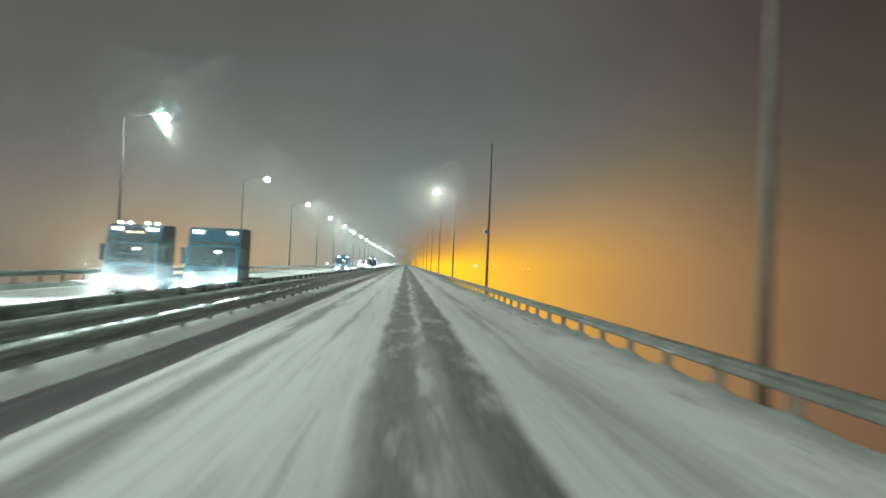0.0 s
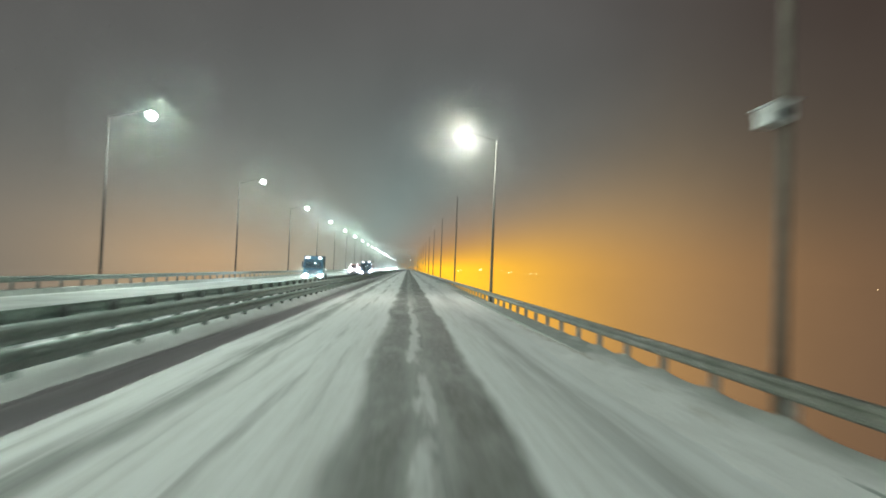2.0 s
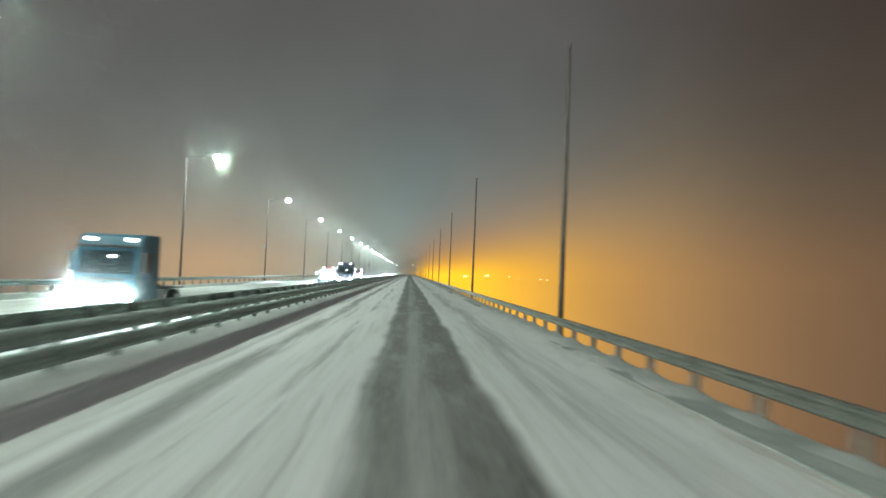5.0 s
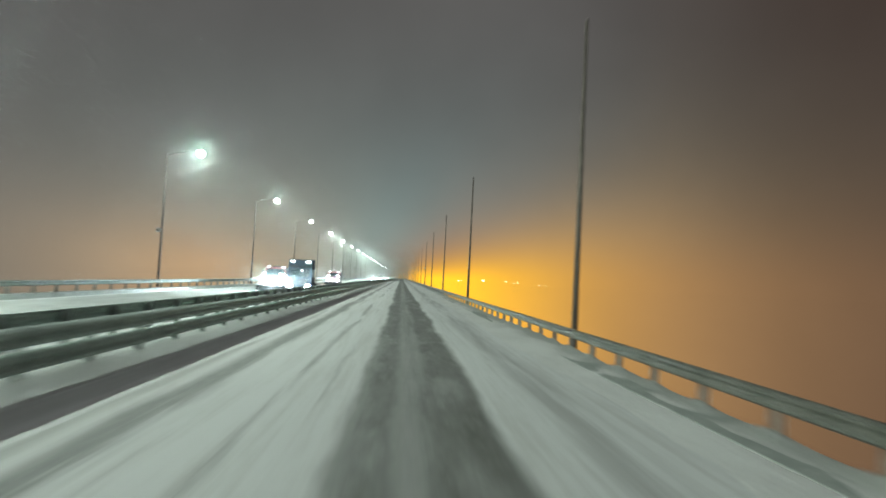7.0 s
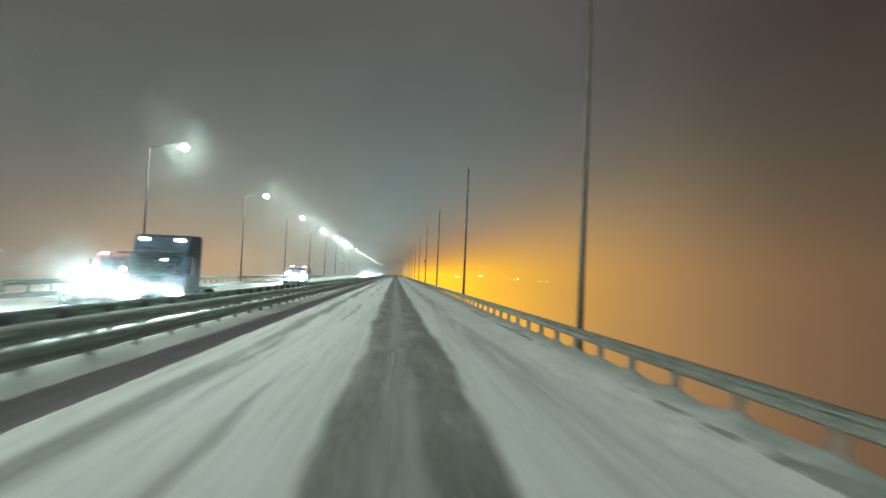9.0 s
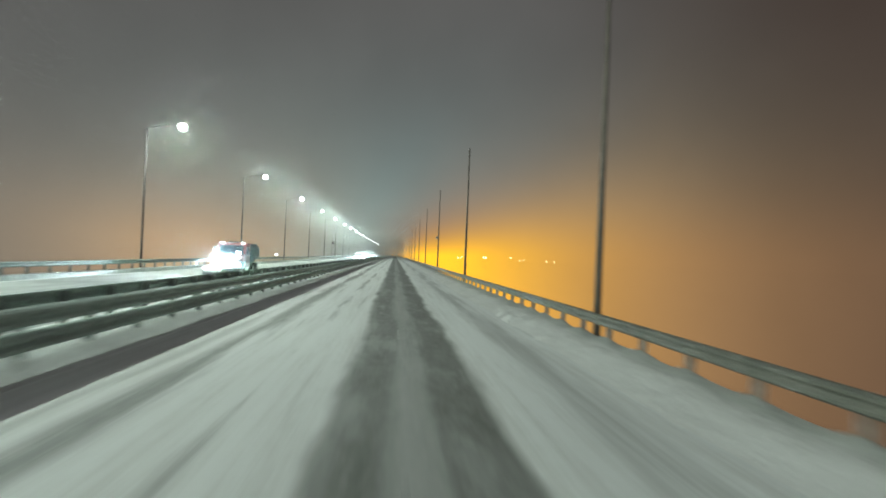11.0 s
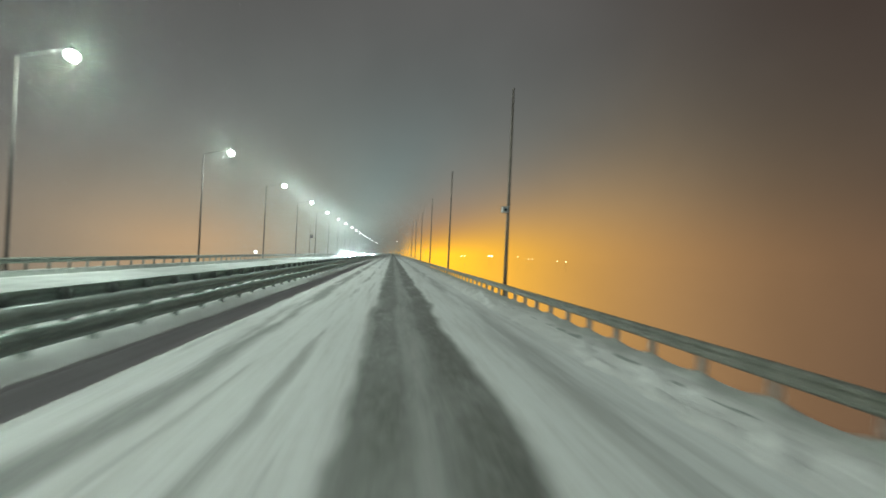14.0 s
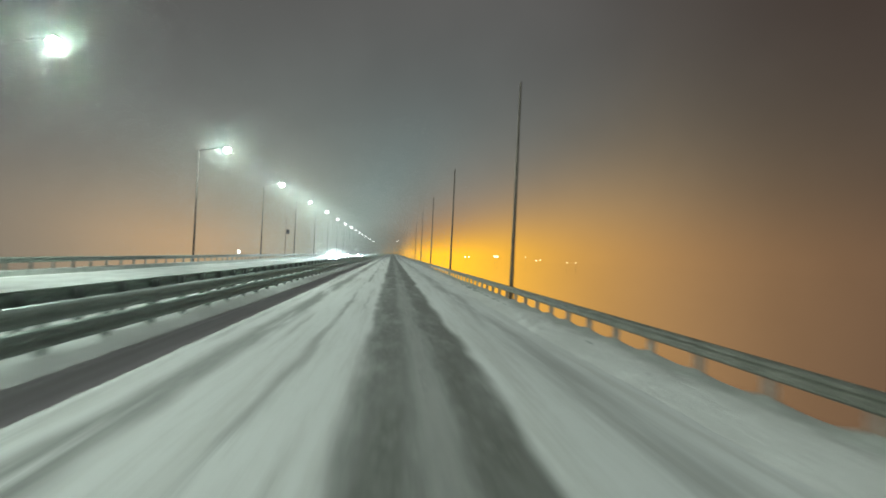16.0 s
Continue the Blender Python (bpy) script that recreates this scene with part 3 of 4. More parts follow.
def lorry(name, x, y, paint, height, label, length=5.8, roof_lights=True, amber=False):
    """Cab-over lorry whose front stands at y and looks towards -y."""
    v = tagged(new(name), label, "lorry", group="oncoming lorries")
    v.location = (x, y, 0.0)
    w, ch = 1.24, min(height, 3.55)
    bm = bmesh.new()
    prof = [(0.10, 0.45), (0.0, 0.75), (0.02, 1.65), (0.28, 2.75), (0.55, ch - 0.12), (0.85, ch), (2.1, ch + 0.02), (2.2, ch - 0.1), (2.2, 0.6), (1.3, 0.45)]
    loft(bm, [[(sx * w, py, pz) for py, pz in prof] for sx in (-1, -0.94, 0.94, 1)])
    cab = part("cab", bm, paint, v)
    bm = bmesh.new()
    loft(bm, [[(-1.08, 0.0, 1.68), (1.08, 0.0, 1.68), (1.02, 0.25, 2.62), (-1.02, 0.25, 2.62)], [(-1.08, 0.06, 1.68), (1.08, 0.06, 1.68), (1.02, 0.31, 2.62), (-1.02, 0.31, 2.62)]])
    part("windscreen", bm, GLASS, cab)
    bm = bmesh.new()
    box(bm, -1.25, 1.25, -0.1, 0.2, 0.38, 0.72, 0.05)
    part("bumper", bm, DARK, v)
    bm = bmesh.new()
    box(bm, -0.26, 0.26, -0.125, -0.095, 0.48, 0.59, 0.008)
    part("number_plate", bm, BOX_WHITE, v, "blank pale number plate")
    for i in range(5):
        bm = bmesh.new()
        box(bm, -0.8, 0.8, -0.035, 0.03, 0.86 + 0.14 * i, 0.95 + 0.14 * i, 0.01)
        part("grille_bar", bm, DARK, v)
    bm = bmesh.new()
    box(bm, -1.15, 1.15, 0.12, 0.45, 2.72, 2.84, 0.03)
    part("sun_visor", bm, DARK, cab)
    for s in (-1, 1):
        bm = bmesh.new()
        box(bm, *sorted((s * 0.74, s * 1.16)), -0.13, -0.05, 0.60, 0.90, 0.03)
        part("headlight", bm, HEADLIGHT, v, "blazing white headlight")
        bm = bmesh.new()
        box(bm, *sorted((s * 1.28, s * 1.5)), 0.15, 0.28, 1.75, 2.55, 0.05)
        tube(bm, (s * 1.2, 0.3, 2.5), (s * 1.4, 0.22, 2.5), 0.02, 0.02, 6)
        part("mirror", bm, DARK, v)
        if roof_lights:
            bm = bmesh.new()
            box(bm, *sorted((s * 0.58, s * 1.02)), 0.40, 0.52, ch - 0.3, ch - 0.18, 0.03)
            part("roof_light", bm, MARKER, v, "bright white roof light")
        if amber:
            bm = bmesh.new()
            box(bm, *sorted((s * 0.12, s * 0.36)), 0.40, 0.5, ch - 0.42, ch - 0.36)
            part("marker_light", bm, AMBER, v, "amber marker light")
        if amber:
            for k, (a, b) in enumerate(((0.30, 0.52), (0.74, 0.98))):
                bm = bmesh.new()
                tube(bm, (s * (a + b) / 2, 0.78, ch + 0.07), (s * (a + b) / 2, 0.9, ch + 0.07), 0.07, 0.06, 12)
                part("roof_light", bm, MARKER, v, "small white roof spotlight")
        bm = bmesh.new()
        box(bm, *sorted((s * 1.0, s * 1.2)), -0.1, 0.0, 0.46, 0.54)
        part("indicator", bm, AMBER, v, "amber side light")
        bm = bmesh.new()
        loft(bm, [[(sx, 0.52, 1.75), (sx, 1.42, 1.75), (sx, 1.42, 2.55), (sx, 0.66, 2.55)] for sx in (s * 1.215, s * 1.252)])
        part("side_window", bm, GLASS, cab)
        bm = bmesh.new()
        box(bm, *sorted((s * 1.235, s * 1.275)), 1.22, 1.4, 1.5, 1.55, 0.01)
        part("door_handle", bm, DARK, cab)
        bm = bmesh.new()
        tube(bm, (s * 0.15, -0.02, 1.70), (s * 0.78, -0.005, 1.80), 0.016, 0.012, 6)
        part("wiper", bm, DARK, cab)
        bm = bmesh.new()
        box(bm, *sorted((s * 1.08, s * 1.27)), 0.28, 0.75, 0.5, 0.56, 0.01)
        part("step", bm, DARK, v)
    if roof_lights:
        bm = bmesh.new()
        box(bm, 0.10, 0.34, 0.12, 0.18, 2.34, 2.41, 0.015)
        part("cab_lamp", bm, MARKER, cab, "small white lamp inside the windscreen")
    bm = bmesh.new()
    tube(bm, (0, length - 1.5, 1.09), (0, length - 1.5, 1.2), 0.5, 0.45, 18)
    part("coupling_plate", bm, DARK, v)
    for s in (-1, 1):
        bm = bmesh.new()
        box(bm, *sorted((s * 0.75, s * 1.22)), length - 2.2, length - 0.5, 1.04, 1.1, 0.02)
        part("mudguard", bm, DARK, v)
        bm = bmesh.new()
        box(bm, *sorted((s * 0.6, s * 1.15)), 2.3, 3.3, 0.55, 1.0, 0.06)
        part("fuel_tank", bm, RIM, v)
    bm = bmesh.new()
    box(bm, -0.5, 0.5, 0.8, length - 0.2, 0.72, 1.09)
    part("chassis", bm, DARK, v)
    for yy in (1.25, length - 1.35):
        for s in (-1, 1):
            wheel(v, s * 1.05, yy, 0.5, 0.3)
    return v


def car(name, x, y, paint, label, height=1.5, width=0.88):
    """Saloon with its nose at y, looking towards -y."""
    v = tagged(new(name), label, "car", group="oncoming cars")
    v.location = (x, y, 0.0)
    h, long = height, 4.4
    prof = [(0.06, 0.28), (0.0, 0.5), (0.10, 0.80), (1.15, 0.98), (1.85, h - 0.06), (2.2, h), (3.3, h - 0.04), (4.1, 1.0), (long, 0.92), (long - 0.05, 0.3)]
    half = lambda z: width * (1 if z < 1.05 else 1 - 0.13 * (z - 1.05) / max(h - 1.05, 0.3))
    bm = bmesh.new()
    loft(bm, [[(s * half(pz) * q, py, pz + (0.0 if q == 1 else 0.02)) for py, pz in prof] for s, q in ((-1, 1), (-1, 0.93), (1, 0.93), (1, 1))])
    shell = part("body", bm, paint, v)
    a, b = (prof[3], prof[4])
    bm = bmesh.new()
    wa, wb = half(a[1]) * 0.86, half(b[1]) * 0.86
    loft(bm, [[(-wa, a[0] + 0.02, a[1] + 0.06), (wa, a[0] + 0.02, a[1] + 0.06), (wb, b[0] - 0.06, b[1] - 0.03), (-wb, b[0] - 0.06, b[1] - 0.03)],
              [(-wa, a[0] + 0.14, a[1] + 0.04), (wa, a[0] + 0.14, a[1] + 0.04), (wb, b[0] + 0.06, b[1] - 0.05), (-wb, b[0] + 0.06, b[1] - 0.05)]])
    part("windscreen", bm, GLASS, shell)
    bm = bmesh.new()
    box(bm, -width * 0.96, width * 0.96, -0.07, 0.2, 0.28, 0.5, 0.04)
    part("bumper", bm, DARK, v)
    bm = bmesh.new()
    box(bm, -width * 0.5, width * 0.5, -0.02, 0.1, 0.58, 0.78, 0.02)
    part("grille", bm, DARK, v)
    bm = bmesh.new()
    box(bm, -0.26, 0.26, -0.095, -0.065, 0.34, 0.45, 0.008)
    part("number_plate", bm, BOX_WHITE, v, "blank pale number plate")
    for s in (-1, 1):
        bm = bmesh.new()
        box(bm, *sorted((s * width * 0.60, s * width * 0.95)), -0.05, 0.1, 0.62, 0.82, 0.04)
        part("headlight", bm, HEADLIGHT, v, "blazing white headlight")
        bm = bmesh.new()
        box(bm, *sorted((s * (width + 0.02), s * (width + 0.2))), a[0] + 0.2, a[0] + 0.3, 1.05, 1.25, 0.03)
        part("mirror", bm, DARK, v)
        for yy in (0.95, long - 0.95):
            wheel(v, s * (width - 0.14), yy, 0.33, 0.22)
    return v


def snowplough(name, x, y, label):
    """Bonneted service lorry with a blade, lamps raised above it and a dark hopper; its nose at y, looking towards -y."""
    v = tagged(new(name), label, "snowplough", group="oncoming snowploughs")
    v.location = (x, y, 0.0)
    bm = bmesh.new()
    loft(bm, [[(-wd, py, 0.62), (wd, py, 0.62), (wd, py, top - 0.16), (wd - 0.16, py, top), (-wd + 0.16, py, top), (-wd, py, top - 0.16)]
              for py, wd, top in ((0.0, 0.78, 1.30), (0.10, 0.86, 1.42), (0.9, 0.92, 1.52), (1.35, 0.98, 1.58))])
    bonnet = part("bonnet", bm, RED, v)
    for i in range(5):
        bm = bmesh.new()
        box(bm, -0.55, 0.55, -0.035, 0.02, 0.74 + 0.10 * i, 0.80 + 0.10 * i, 0.01)
        part("grille_bar", bm, DARK, bonnet)
    bm = bmesh.new()
    prof = [(1.30, 0.62), (1.30, 1.58), (1.62, 2.50), (1.78, 2.64), (2.75, 2.66), (2.86, 2.55), (2.86, 0.62)]
    loft(bm, [[(sx * w, py, pz) for py, pz in prof] for sx, w in ((-1, 1.16), (-1, 1.10), (1, 1.10), (1, 1.16))])
    cab = part("cab", bm, RED, v)
    bm = bmesh.new()
    loft(bm, [[(-1.0, 1.30, 1.66), (1.0, 1.30, 1.66), (0.94, 1.57, 2.44), (-0.94, 1.57, 2.44)], [(-1.0, 1.38, 1.66), (1.0, 1.38, 1.66), (0.94, 1.65, 2.44), (-0.94, 1.65, 2.44)]])
    part("windscreen", bm, GLASS, cab)
    bm = bmesh.new()
    box(bm, -0.42, 0.42, 2.0, 2.16, 2.66, 2.76, 0.03)
    part("light_bar", bm, DARK, cab)
    bm = bmesh.new()
    box(bm, -1.12, 1.12, -0.16, 0.12, 0.50, 0.68, 0.04)
    part("bumper", bm, DARK, v)
    bm = bmesh.new()
    box(bm, -0.26, 0.26, -0.19, -0.155, 0.54, 0.65, 0.008)
    part("number_plate", bm, BOX_WHITE, v, "blank pale number plate")
    # curved blade carried on two push arms
    bm = bmesh.new()
    outer = [(-0.98, 0.08), (-0.90, 0.20), (-0.88, 0.38), (-0.94, 0.54), (-1.04, 0.62)]
    loft(bm, [[(sx, py, pz) for py, pz in outer] + [(sx, py + 0.05, pz) for py, pz in reversed(outer)] for sx in (-1.5, 1.5)])
    blade = part("blade", bm, GREY_BOX, v, "curved grey plough blade caked with snow")
    for sx in (-1.0, 0.0, 1.0):
        bm = bmesh.new()
        box(bm, sx - 0.03, sx + 0.03, -0.85, -0.76, 0.14, 0.56)
        part("rib", bm, GREY_BOX, blade)
    for s in (-1, 1):
        bm = bmesh.new()
        tube(bm, (s * 0.5, -0.82, 0.36), (s * 0.5, -0.05, 0.52), 0.06, 0.06, 8)
        part("push_arm", bm, DARK, v)
        bm = bmesh.new()
        box(bm, *sorted((s * 0.72, s * 1.06)), -0.20, -0.10, 0.76, 0.98, 0.03)
        part("headlight", bm, HEADLIGHT, v, "blazing white headlight")
        bm = bmesh.new()
        box(bm, *sorted((s * 0.74, s * 1.02)), 0.10, 0.22, 1.78, 1.94, 0.03)
        lamp = part("plough_lamp", bm, PLOUGH_LAMP, v, "bright lamp raised above the plough blade")
        bm = bmesh.new()
        tube(bm, (s * 0.88, 0.18, 1.35), (s * 0.88, 0.18, 1.80), 0.02, 0.02, 8)
        part("stalk", bm, DARK, lamp)
        bm = bmesh.new()
        box(bm, *sorted((s * 0.66, s * 0.96)), 1.70, 1.82, 2.56, 2.66, 0.02)
        part("roof_light", bm, MARKER, v, "small white roof light")
        bm = bmesh.new()
        box(bm, *sorted((s * 1.22, s * 1.42)), 1.32, 1.44, 1.72, 2.30, 0.04)
        tube(bm, (s * 1.12, 1.42, 2.2), (s * 1.32, 1.38, 2.2), 0.018, 0.018, 6)
        part("mirror", bm, DARK, v)
        bm = bmesh.new()
        loft(bm, [[(sx, 1.62, 1.68), (sx, 2.5, 1.68), (sx, 2.5, 2.42), (sx, 1.85, 2.42)] for sx in (s * 1.13, s * 1.172)])
        part("side_window", bm, GLASS, cab)
        bm = bmesh.new()
        box(bm, *sorted((s * 0.72, s * 1.2)), 0.42, 1.42, 1.00, 1.12, 0.04)
        part("mudguard", bm, DARK, v)
        for yy in (0.92, 4.3, 5.5):
            wheel(v, s * 1.0, yy, 0.5, 0.3)
    bm = bmesh.new()
    ring = [(-0.7, 1.05), (-1.22, 1.55), (-1.22, 2.30), (-0.95, 2.62), (0.95, 2.62), (1.22, 2.30), (1.22, 1.55), (0.7, 1.05)]
    loft(bm, [[(px * k, yy, 1.8 + (pz - 1.8) * k) for px, pz in ring] for yy, k in ((3.05, 0.94), (3.15, 1.0), (6.1, 1.0), (6.2, 0.94))])
    hopper = part("hopper", bm, GREY_BOX, v, "dark grey grit hopper")
    for yy in (3.6, 4.6, 5.6):
        bm = bmesh.new()
        loft(bm, [[(px * 1.015, y2, 1.8 + (pz - 1.8) * 1.015) for px, pz in ring] for y2 in (yy, yy + 0.08)])
        part("hoop", bm, DARK, hopper)
    bm = bmesh.new()
    box(bm, -0.45, 0.45, 0.2, 6.2, 0.70, 1.02)
    part("chassis", bm, DARK, v)
    return v


BLUE = plain("blue_grey_paint", (0.035, 0.075, 0.10), 0.6, 0.1, 0.3)
TEAL = plain("teal_paint", (0.02, 0.10, 0.15), 0.6, 0.1, 0.3)
GREY_BOX = plain("dirty_grey_tarpaulin", (0.10, 0.11, 0.12), 0.6, 0.0, 0.35)
RED = plain("red_paint", (0.35, 0.05, 0.04), 0.4, 0.0, 0.3)
WHITE = plain("dirty_white_paint", (0.55, 0.55, 0.53), 0.4, 0.0, 0.3)
NAVY = plain("navy_paint", (0.025, 0.05, 0.085), 0.75, 0.0, 0.3)
DARK_PAINT = plain("dark_paint", (0.04, 0.045, 0.05), 0.35, 0.2, 0.3)

PLOUGH_LAMP = glow("plough_lamp_glow", (1.0, 0.93, 0.90), 25)

lorry("lorry", -13.0, 29.5, BLUE, 3.55, "blue-grey lorry with roof lights and blazing headlights", amber=True)
lorry("lorry", -9.25, 29.5, TEAL, 3.6, "teal lorry with roof lights on the oncoming carriageway")
lorry("lorry", -12.0, 116.0, TEAL, 3.3, "teal lorry with two white roof lights")
lorry("lorry", -10.6, 193.5, NAVY, 3.6, "dark navy box lorry with long white roof lights")
snowplough("snowplough", -13.8, 195.5, "red snowplough with raised lamps and dazzling headlights")
snowplough("snowplough", -13.3, 249.5, "red snowplough with a dark grit hopper and dazzling headlights")
CARS = ((-11.0, 402.0, WHITE), (-13.8, 425.0, DARK_PAINT), (-13.8, 470.0, WHITE), (-11.0, 500.0, DARK_PAINT), (-11.0, 600.0, WHITE), (-13.8, 700.0, DARK_PAINT))
for hx, hy, paint in CARS:
    car("car", hx, hy, paint, "distant pale car with dazzling headlights" if paint is WHITE else "distant dark car with dazzling headlights")
DIPPED = [(-13.0, 29.5), (-9.25, 29.5), (-12.0, 116.0), (-10.6, 193.5)]
PLOUGHS = [(-13.8, 195.5), (-13.3, 249.5)]
FAR_CARS = [(hx, hy) for hx, hy, _ in CARS]
GLARING = PLOUGHS + FAR_CARS          # main beams left on
BEAMS = DIPPED + GLARING
for hx, hy in BEAMS:
    watts = 22000 if (hx, hy) in GLARING else 15000
    for side in (-0.92, 0.92) if (hx, hy) in DIPPED else (0.0,):
        spot("headlight_beam", (hx + side, hy - 0.24, 0.80 if side else 0.88), (hx + side + 0.2, hy - 30, -0.3), watts * (0.5 if side else 1.0), (0.74, 0.94, 1.0), 150, 0.12, 0.8)


# ---------------------------------------------------------------- far lights and small fixtures
def far_lamp(x, y, z, size=0.36, shine=None, label="distant warm lamp on the low ground"):
    lamp = tagged(new("distant_lamp"), label, "street lamp", group="distant lamps of the town")
    lamp.location = (x, y, GROUND_Z)
    bm = bmesh.new()
    tube(bm, (0, 0, 0), (0, 0, z - GROUND_Z), 0.05, 0.03, 8)
    part("pole", bm, POLE_STEEL, lamp)
    bm = bmesh.new()
    bmesh.ops.create_uvsphere(bm, u_segments=12, v_segments=8, radius=size, matrix=Matrix.Translation((0, 0, z - GROUND_Z)))
    part("lamp_globe", bm, shine or SODIUM_GLOW, lamp, "glowing globe", smooth=True)


for fx, fy, fz, size in ((96.6, 860, 3.3, 0.6), (99.5, 862, 3.3, 0.6), (126.1, 860, 3.6, 0.36), (136.5, 860, 1.3, 0.36), (141.0, 862, 2.4, 0.36), (166.4, 860, 1.1, 0.36),
                         (175.0, 860, 0.9, 0.36), (68.6, 860, 1.9, 0.42), (72.0, 860, 2.0, 0.42), (795.7, 1030, -5.0, 0.36)):
    far_lamp(fx, fy, fz, size)
far_lamp(-76.5, 602, -0.9, 0.65, LAMP_GLOW, "distant white floodlight beyond the outer guard rail")


def mast_box(x, y, z, label):
    b = tagged(new("camera_box"), label, "traffic camera")
    b.location = (x, y, z)
    bm = bmesh.new()
    box(bm, -0.16, 0.16, -0.35, 0.25, -0.14, 0.16, 0.03)
    part("housing", bm, BOX_WHITE, b)
    bm = bmesh.new()
    box(bm, -0.19, 0.19, -0.42, 0.28, 0.16, 0.19, 0.01)
    part("rain_hood", bm, BOX_WHITE, b)
    bm = bmesh.new()
    tube(bm, (0.1, 0, -0.02), (0.22, 0, -0.05), 0.03, 0.03, 8)
    part("bracket", bm, POLE_STEEL, b)
    bm = bmesh.new()
    tube(bm, (0, -0.36, 0.0), (0, -0.345, 0.0), 0.09, 0.09, 14)
    part("lens", bm, GLASS, b)


def sensor_mast(x, y):
    m = tagged(new("sensor_mast"), "slim steel mast with a small grey sensor box", "mast")
    m.location = (x, y, 0.0)
    bm = bmesh.new()
    tube(bm, (0, 0, -0.2), (0, 0, 8.5), 0.09, 0.06, 12)
    part("pole", bm, POLE_STEEL, m, smooth=True)
    bm = bmesh.new()
    box(bm, 0.12, 0.7, -0.25, 0.25, 5.0, 5.9, 0.04)
    part("sensor_box", bm, DARK, m)
    bm = bmesh.new()
    box(bm, 0.05, 0.16, -0.05, 0.05, 5.2, 5.7)
    part("bracket", bm, POLE_STEEL, m)


sensor_mast(-22.0, 415.8)
mast_box(-22.22, LAMP_Y0 + 3 * LAMP_STEP, 5.35, "white traffic camera box on a street lamp pole")
mast_box(5.93, POLE_Y0 - POLE_STEP, 4.85, "white traffic camera box on the side of a pole")
mast_box(5.93, POLE_Y0 + 6 * POLE_STEP + SET_OFF[6], 4.85, "white traffic camera box on the side of a pole")


# ---------------------------------------------------------------- flake clouds added for lamp halos, headlight glare and far haze
def flake_material():
    """Thin flakes for the halos: they scatter light backwards and let it through."""
    mat, nt, b = material("halo_flake")
    out = nt.nodes["Material Output"]
    d, t, m = (nt.nodes.new("ShaderNodeBsdf" + k) for k in ("Diffuse", "Translucent", "Diffuse"))
    mix = nt.nodes.new("ShaderNodeMixShader")
    for n in (d, t):
        n.inputs["Color"].default_value = (0.46, 0.49, 0.476, 1)
    mix.inputs[0].default_value = 0.5
    nt.links.new(d.outputs[0], mix.inputs[1])
    nt.links.new(t.outputs[0], mix.inputs[2])
    nt.links.new(mix.outputs[0], out.inputs["Surface"])
    nt.nodes.remove(m)
    nt.nodes.remove(b)
    return mat


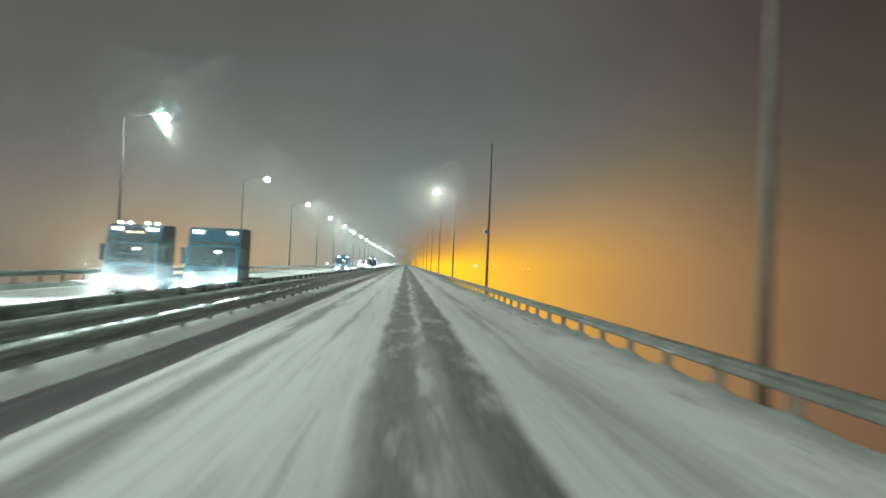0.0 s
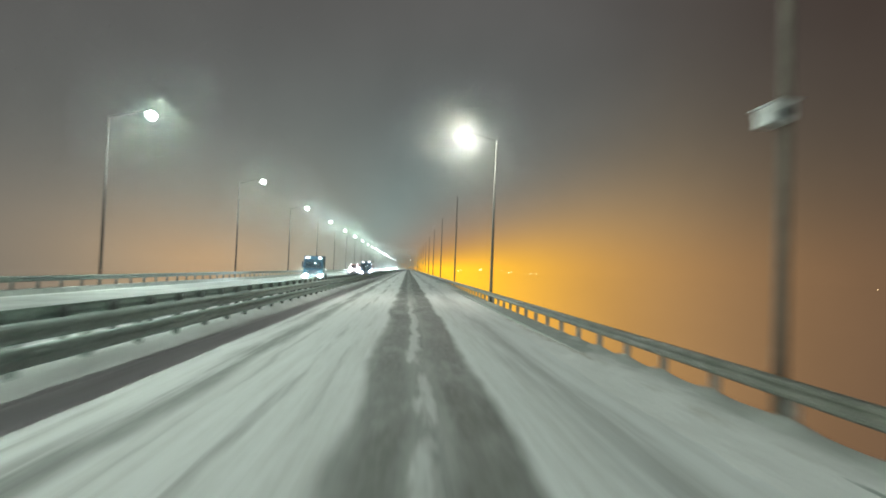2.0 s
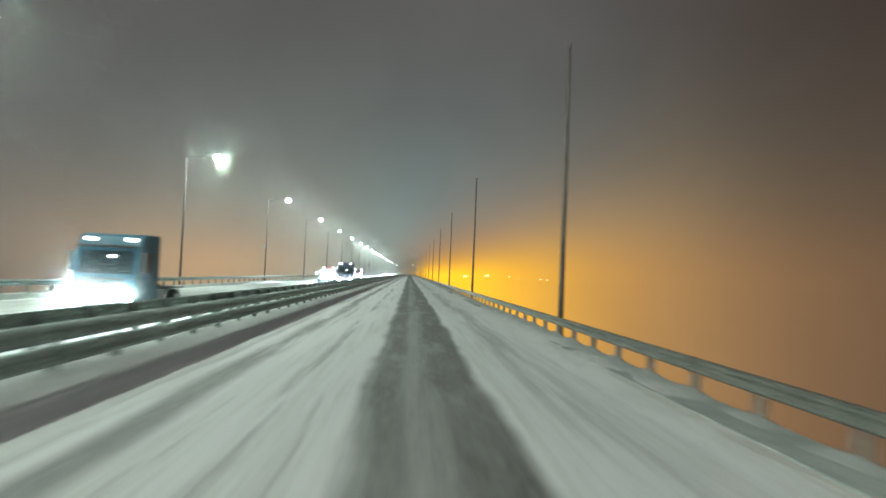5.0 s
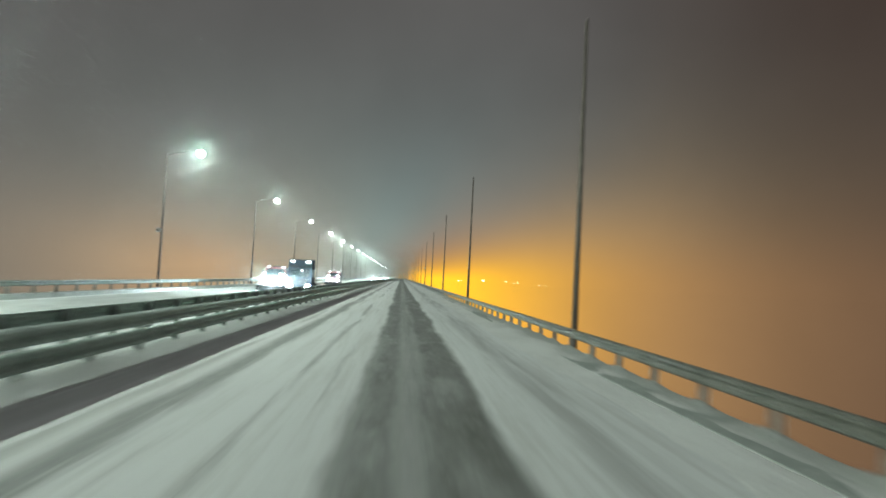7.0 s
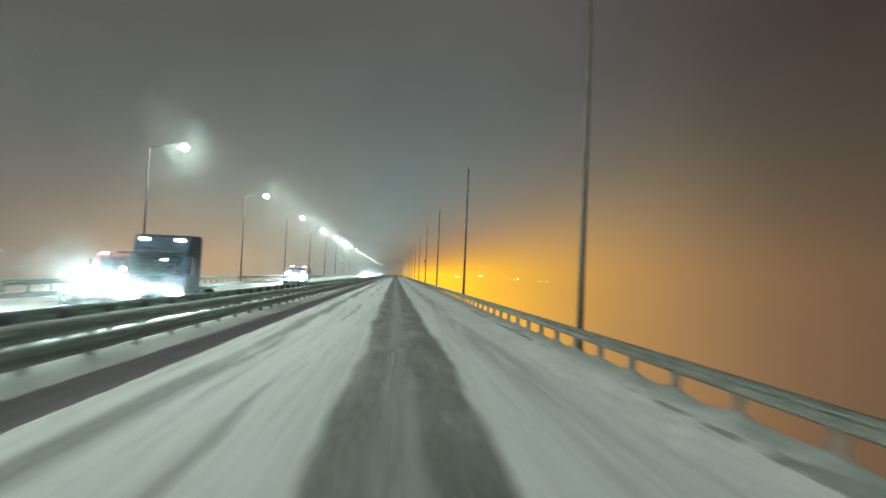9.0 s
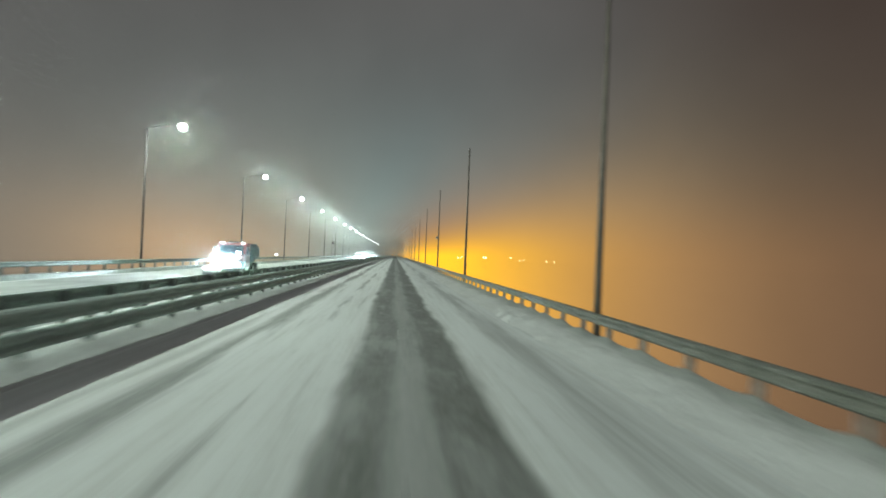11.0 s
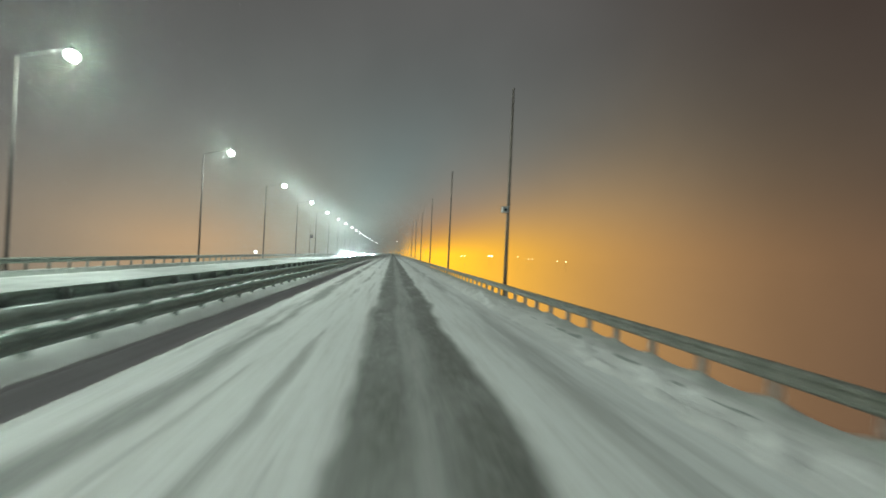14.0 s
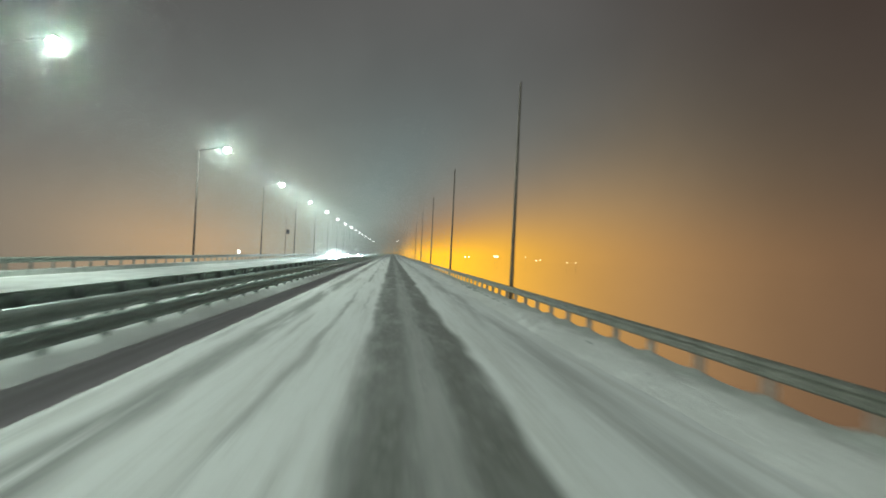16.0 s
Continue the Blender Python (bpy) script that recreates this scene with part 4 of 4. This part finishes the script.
def halo_flakes():
    rng = np.random.RandomState(7)
    lamps = [(-19.0, LAMP_Y0 + LAMP_STEP * k, 12.64) for k in range(-3, 14)]
    near = (3.7, LIT_Y, 11.95)
    below = lambda c, d: (c[0], c[1], c[2] - d)
    # middle, flakes, reach, shape, flake size
    clouds = [(below(c, 1.5), 60000 if c[1] < 420 else 30000, 4.2, (1, 1, 1.05), 0.0105) for c in lamps]
    clouds += [(c, 4600, 0.30, (1, 1, 1), 0.0066) for c in lamps] + [(c, 6000, 1.0, (1, 1, 1), 0.0066) for c in lamps]
    clouds += [(below(near, 0.9), 200000, 2.5, (1.1, 1, 0.9), 0.0085), (near, 22000, 0.46, (1, 1, 1), 0.0066), (near, 24000, 1.3, (1, 1, 1), 0.0066)]
    clouds += [((hx + side * 0.92, hy - 0.3, 0.80), 9000, 0.44, (1, 0.6, 1), 0.0066) for hx, hy in BEAMS for side in (-1, 1)]
    clouds += [((hx, hy - 0.9, 1.4), 14000, 1.6, (0.95, 0.6, 0.75), 0.0072) for hx, hy in DIPPED]
    clouds += [((hx, hy - 0.6, 0.85), 16000, 1.1, (1.1, 0.5, 0.55), 0.0070) for hx, hy in DIPPED[2:3]]
    clouds += [((hx, hy - 1.0, 1.05), 24000, 1.0, (1.15, 0.6, 0.6), 0.0090) for hx, hy in GLARING]
    clouds += [((hx, hy - 1.6, 1.3), 40000, 2.3, (1.4, 0.7, 0.6), 0.0100) for hx, hy in PLOUGHS]
    clouds += [((hx, hy - 1.8, 1.8), 30000, 2.8, (1.4, 0.7, 0.65), 0.0125) for hx, hy in FAR_CARS]
    tris = []
    for c, n, reach, shape, size in clouds:
        p = np.array(c) + rng.normal(size=(n, 3)) * np.array(shape) * reach
        tris.append(p[:, None, :] + rng.normal(size=(n, 3, 3)) * size)
    # large flakes over the road far ahead, in place of haze that dims the lamps
    for n, size, y0, y1 in ((180000, 0.018, 345, 400), (130000, 0.034, 400, 480), (110000, 0.085, 480, 1000)):
        p = np.array((-30.0, y0, 0.3)) + rng.rand(n, 3) * np.array((37.0, y1 - y0, 15.0))
        tris.append(p[:, None, :] + rng.normal(size=(n, 3, 3)) * size)
    a = np.concatenate(tris).reshape(-1, 3)
    me = bpy.data.meshes.new("halo_flakes")
    count = len(a) // 3
    me.vertices.add(len(a))
    me.vertices.foreach_set("co", a.astype(np.float32).ravel())
    me.loops.add(len(a))
    me.loops.foreach_set("vertex_index", np.arange(len(a), dtype=np.int32))
    me.polygons.add(count)
    me.polygons.foreach_set("loop_start", np.arange(0, len(a), 3, dtype=np.int32))
    me.update(calc_edges=True)
    me.materials.append(flake_material())
    tagged(new("halo_flakes", me), "fine added flakes standing in for halos, glare and haze", "snow", kind="stuff")


halo_flakes()


# ---------------------------------------------------------------- worn lane marking
def lane_markings():
    bm = bmesh.new()
    edge = 7
    left = [(-0.05 + 0.008 * math.sin(2.3 * i), i * 3.2 / edge) for i in range(edge + 1)]
    right = [(0.05 + 0.01 * math.sin(1.7 * i + 1), i * 3.2 / edge) for i in range(edge + 1)]
    lo = [[bm.verts.new((x, y, z)) for x, y in row] for row in (left, right) for z in (0.0, 0.008)]
    for i in range(edge):
        bm.faces.new((lo[1][i], lo[3][i], lo[3][i + 1], lo[1][i + 1]))
        bm.faces.new((lo[0][i], lo[1][i], lo[1][i + 1], lo[0][i + 1]))
        bm.faces.new((lo[3][i], lo[2][i], lo[2][i + 1], lo[3][i + 1]))
    mesh = mesh_of("lane_marking", bm, MARKING)
    rng = random.Random(4)
    for i in range(14, 28):
        ob = new("lane_marking", mesh)
        ob.location = (0.28 + rng.uniform(-0.08, 0.08), 0.5 + 11.95 * i, -0.0255)
        ob.scale = (rng.uniform(0.6, 1.1), rng.uniform(0.6, 1.0), 1)
        tagged(ob, "worn white lane dash half buried in slush", "road marking", kind="structure")


lane_markings()
